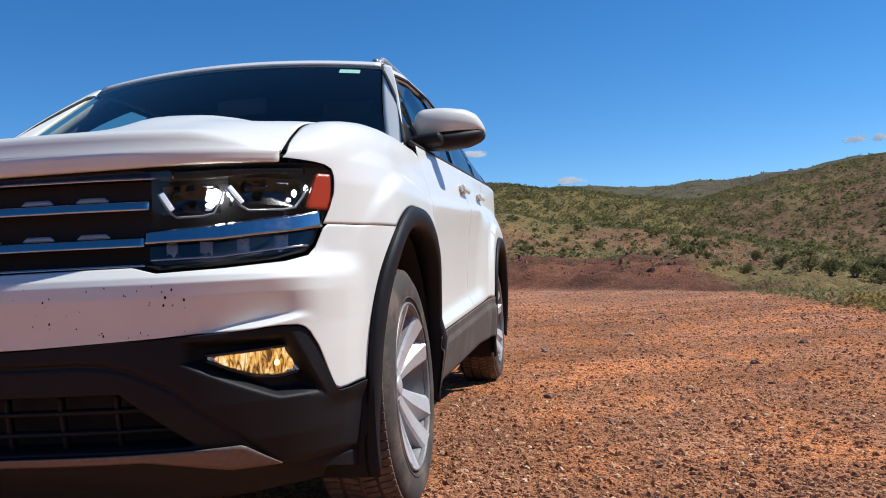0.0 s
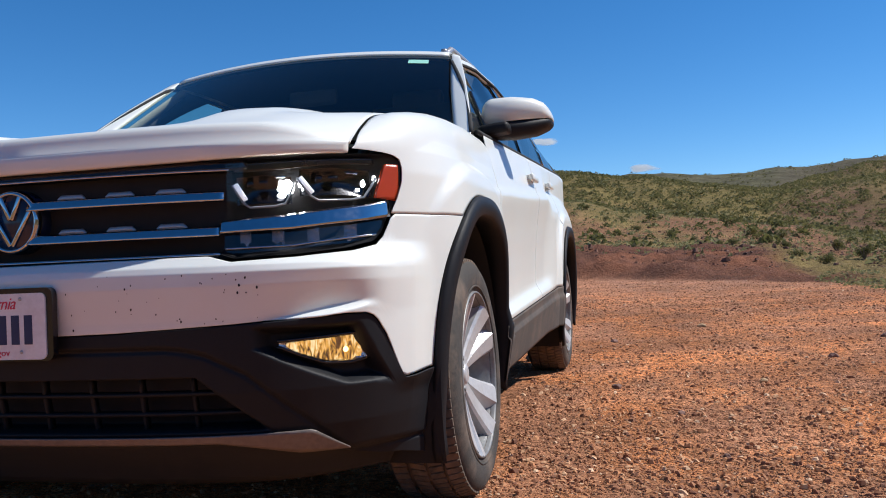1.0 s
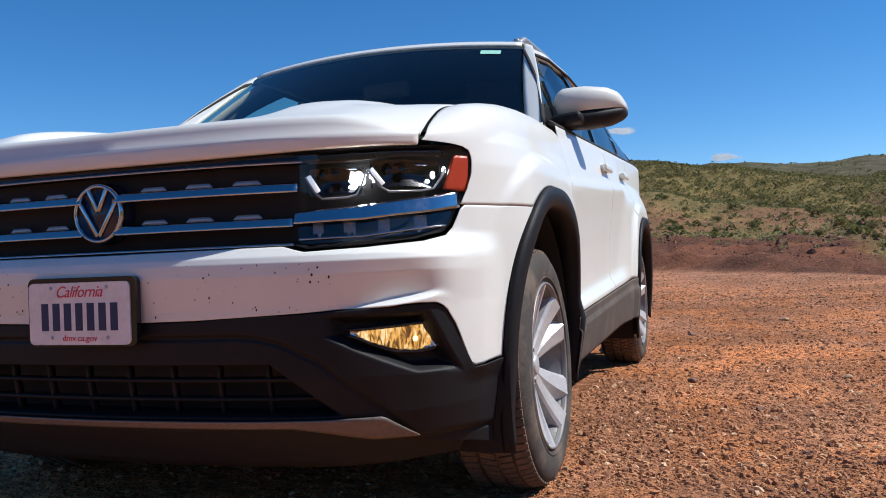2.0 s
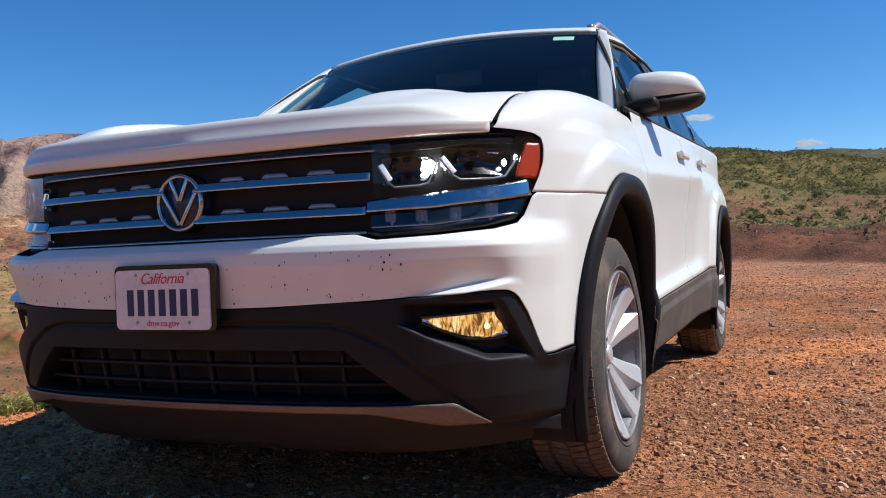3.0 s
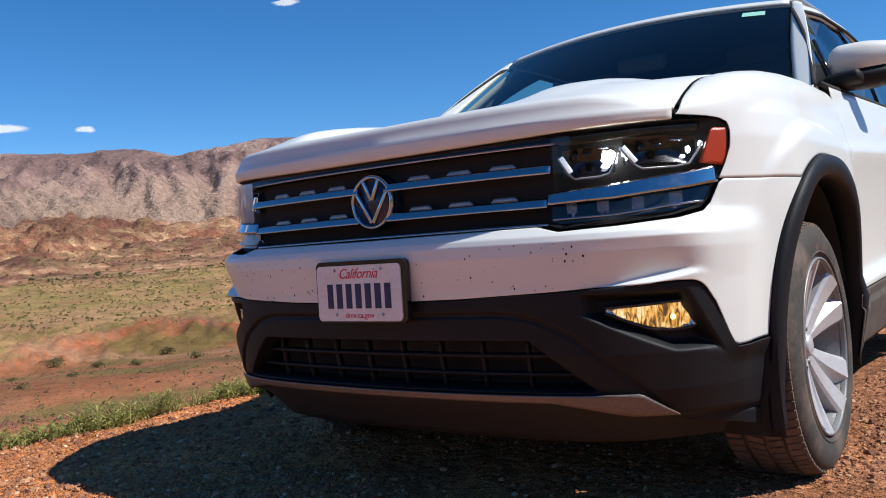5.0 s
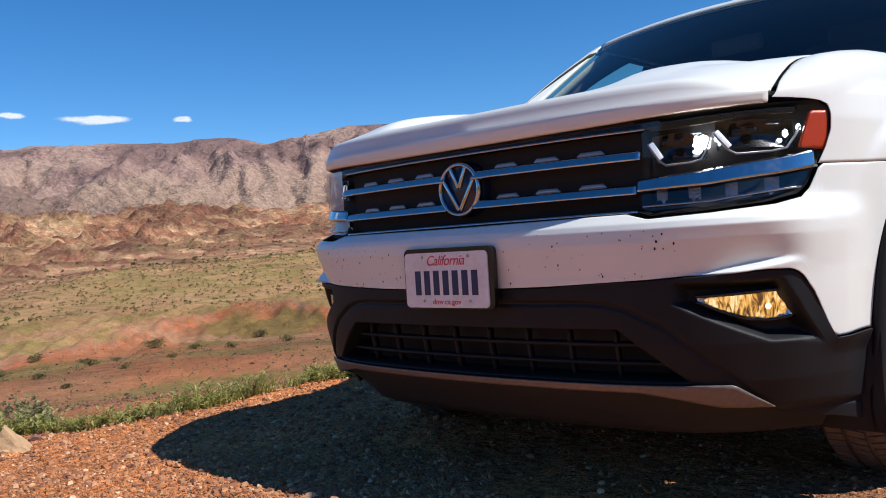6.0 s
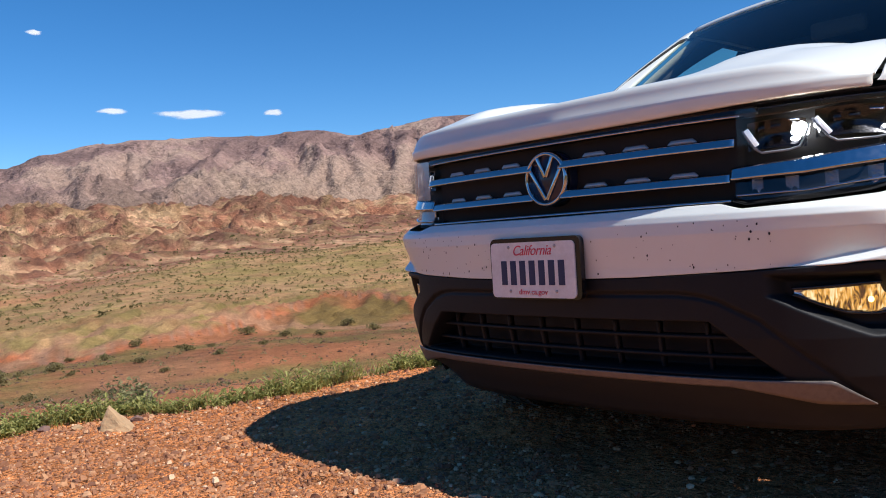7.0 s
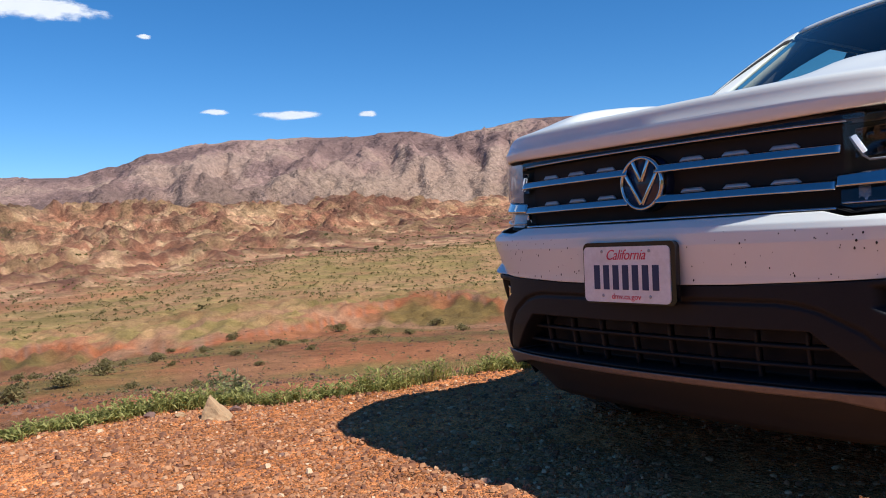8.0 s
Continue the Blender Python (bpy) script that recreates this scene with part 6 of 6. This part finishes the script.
for _ in range(3200):
    r, az = 13 + 44 * rng.random(), rng.uniform(46, 92)
    x, y = spot(r, az)
    pebble(slope_co, slope_faces, rng, x, y, 0.022 / (0.06 + rng.random()) ** 0.55, (OCT_V, OCT_F))
tagged(new("slope_stones", mesh_of("slope_stones", slope_co, slope_faces, DARKSTONE)), "scattered dark red stones on the slope", "stones", kind="stuff")
tagged(new("gravel", mesh_of("gravel", co, faces, STONE)), "loose red-brown and tan gravel stones", "gravel", kind="stuff")


def boulder(name, seed, at, size, material, label, squash=(1, 1, 1)):
    g = random.Random(seed)
    bm = bmesh.new()
    bmesh.ops.create_icosphere(bm, subdivisions=3, radius=1.0)
    cuts = [Vector((g.gauss(0, 1), g.gauss(0, 1), g.gauss(0, 0.8))).normalized() for _ in range(9)]
    for v in bm.verts:
        d = v.co.copy()
        for c in cuts:
            over = d.dot(c) - 0.72
            if over > 0:
                d -= c * over
        d += d * 0.10 * noise.noise(d * 2.5 + Vector((seed, 0, 0)))
        v.co = Vector((d.x * squash[0], d.y * squash[1], d.z * squash[2])) * size
    me = bpy.data.meshes.new(name)
    bm.to_mesh(me)
    bm.free()
    me.materials.append(material)
    ob = new(name, me)
    ob.matrix_world = pose(at[0], at[1], height(at[0], at[1]) + size * 0.35 * squash[2], 0, 0, g.uniform(0, 360))
    return tagged(ob, label, "stone")


def wedge(at):
    """The tan rock: a steep broken wedge with flat faces."""
    bm = bmesh.new()
    bmesh.ops.create_icosphere(bm, subdivisions=3, radius=1.0)
    cuts = [(Vector((0.75, 0.1, 0.62)).normalized(), 0.34), (Vector((-0.9, -0.2, 0.30)).normalized(), 0.42), (Vector((0.1, -0.95, 0.40)).normalized(), 0.45), (Vector((0.0, 0.9, 0.45)).normalized(), 0.5), (Vector((0.5, -0.7, 0.5)).normalized(), 0.48)]
    for v in bm.verts:
        d = v.co.copy()
        for c, lim in cuts:
            over = d.dot(c) - lim
            if over > 0:
                d -= c * over * 0.95
        d += d * 0.10 * noise.noise(d * 3.7)
        v.co = Vector((d.x * 0.110, d.y * 0.078, d.z * 0.090))
    me = bpy.data.meshes.new("rock")
    bm.to_mesh(me)
    bm.free()
    me.materials.append(SAND)
    ob = new("rock", me)
    ob.matrix_world = pose(at[0], at[1], height(*at) + 0.025, 0, 0, 40)
    tagged(ob, "tan wedge-shaped sandstone rock among the weeds", "rock")


wedge((-1.97, -0.515))
for i, (x, y, s) in enumerate(((-2.10, -0.62, 0.030), (-2.02, -0.40, 0.028), (-2.22, -0.72, 0.034), (-1.93, -0.55, 0.016), (1.32, 2.79, 0.035), (1.62, 2.1, 0.022), (2.1, 3.2, 0.03), (2.7, 4.4, 0.04), (1.75, 1.4, 0.018), (2.3, 2.2, 0.02), (3.3, 5.5, 0.045), (1.2, 5.6, 0.04), (2.0, 6.8, 0.05), (-1.2, -0.55, 0.016), (-1.6, 1.0, 0.02))):
    tagged(boulder("stone", 50 + i, (x, y), s, SLATE if i % 3 else SAND, "loose angular stone lying on the gravel", (1, 0.8, 0.6)), group="loose stones")

# clouds: thin bright vapour, dense in the middle and ragged towards the rim
def cloud_mat():
    m, nt, b = node_mat("cloud")
    N, L = nt.nodes, nt.links
    geo = N.new("ShaderNodeNewGeometry")
    tex = N.new("ShaderNodeTexNoise")
    tex.inputs["Scale"].default_value = 0.016
    tex.inputs["Detail"].default_value = 6
    L.new(geo.outputs["Position"], tex.inputs["Vector"])
    dense = N.new("ShaderNodeAttribute")
    dense.attribute_name = "dense"
    total = N.new("ShaderNodeMath")
    L.new(tex.outputs["Fac"], total.inputs[0])
    L.new(dense.outputs["Fac"], total.inputs[1])
    cover = N.new("ShaderNodeMapRange")
    cover.interpolation_type = "SMOOTHSTEP"
    cover.inputs["From Min"].default_value, cover.inputs["From Max"].default_value = 0.62, 1.22
    cover.inputs["To Max"].default_value = 0.92
    L.new(total.outputs["Value"], cover.inputs["Value"])
    thin, air, body, whole = N.new("ShaderNodeBsdfTranslucent"), N.new("ShaderNodeBsdfTransparent"), N.new("ShaderNodeMixShader"), N.new("ShaderNodeMixShader")
    thin.inputs["Color"].default_value = (0.95, 0.95, 0.95, 1)
    b.inputs["Base Color"].default_value = (0.92, 0.92, 0.92, 1)
    b.inputs["Roughness"].default_value = 1.0
    L.new(b.outputs["BSDF"], body.inputs[1])
    L.new(thin.outputs["BSDF"], body.inputs[2])
    L.new(cover.outputs["Result"], whole.inputs["Fac"])
    L.new(air.outputs["BSDF"], whole.inputs[1])
    L.new(body.outputs["Shader"], whole.inputs[2])
    L.new(whole.outputs["Shader"], N["Material Output"].inputs["Surface"])
    return m


def cloud(seed, az, el, wide, tall, material):
    """A shallow billowing dome of vapour, its density falling to nothing at the rim."""
    D = 4300.0
    k = D / 1477
    co, dense, faces, rings, n = [], [], [], 14, 40
    for i in range(rings + 1):
        q = i / rings
        for j in range(n):
            a = 2 * math.pi * j / n
            edge = 1 + 0.30 * noise.noise(Vector((math.cos(a) * 1.3 + seed, math.sin(a) * 1.3, 0.5)))
            x, z = 0.62 * wide * k * q * edge * math.cos(a), 0.62 * tall * k * q * edge * math.sin(a)
            puff = noise.noise(Vector((x / (tall * k) * 1.4, z / (tall * k) * 1.4, seed * 3.1)))
            co.append((x, -tall * k * (0.16 * math.sqrt(max(1 - q * q, 0)) + 0.05 * puff) + 1.2 * z, z))
            dense.append(max(1 - q ** 1.6, 0.0) + 0.12 * puff * (1 - q))
    for i in range(rings):
        for j in range(n):
            a, b = i * n + j, i * n + (j + 1) % n
            faces.append((a, b, b + n, a + n))
    me = mesh_of("cloud", co, faces, material, True)
    me.attributes.new("dense", "FLOAT", "POINT").data.foreach_set("value", dense)
    ob = new("cloud", me)
    x, y = spot(D, az)
    ob.matrix_world = pose(x, y, 0.73 + D * math.tan(radians(el)), 0, 0, az)
    ob.visible_shadow = False
    return tagged(ob, "small white cumulus cloud in the deep blue sky", "cloud", "clouds", kind="structure")


CLOUD = cloud_mat()
for i, (az, el, wide, tall) in enumerate(((69.6, 9.25, 44, 13), (64.7, 9.0, 96, 20), (59.5, 9.0, 32, 13), (73.8, 13.9, 20, 12), (80.3, 15.3, 210, 50), (-17.8, 6.9, 36, 13), (-19.0, 6.85, 20, 14), (0.0, 5.75, 50, 15), (6.5, 7.95, 50, 15), (46.3, 16.9, 46, 18))):
    cloud(70 + i, az, el, wide, tall, CLOUD)
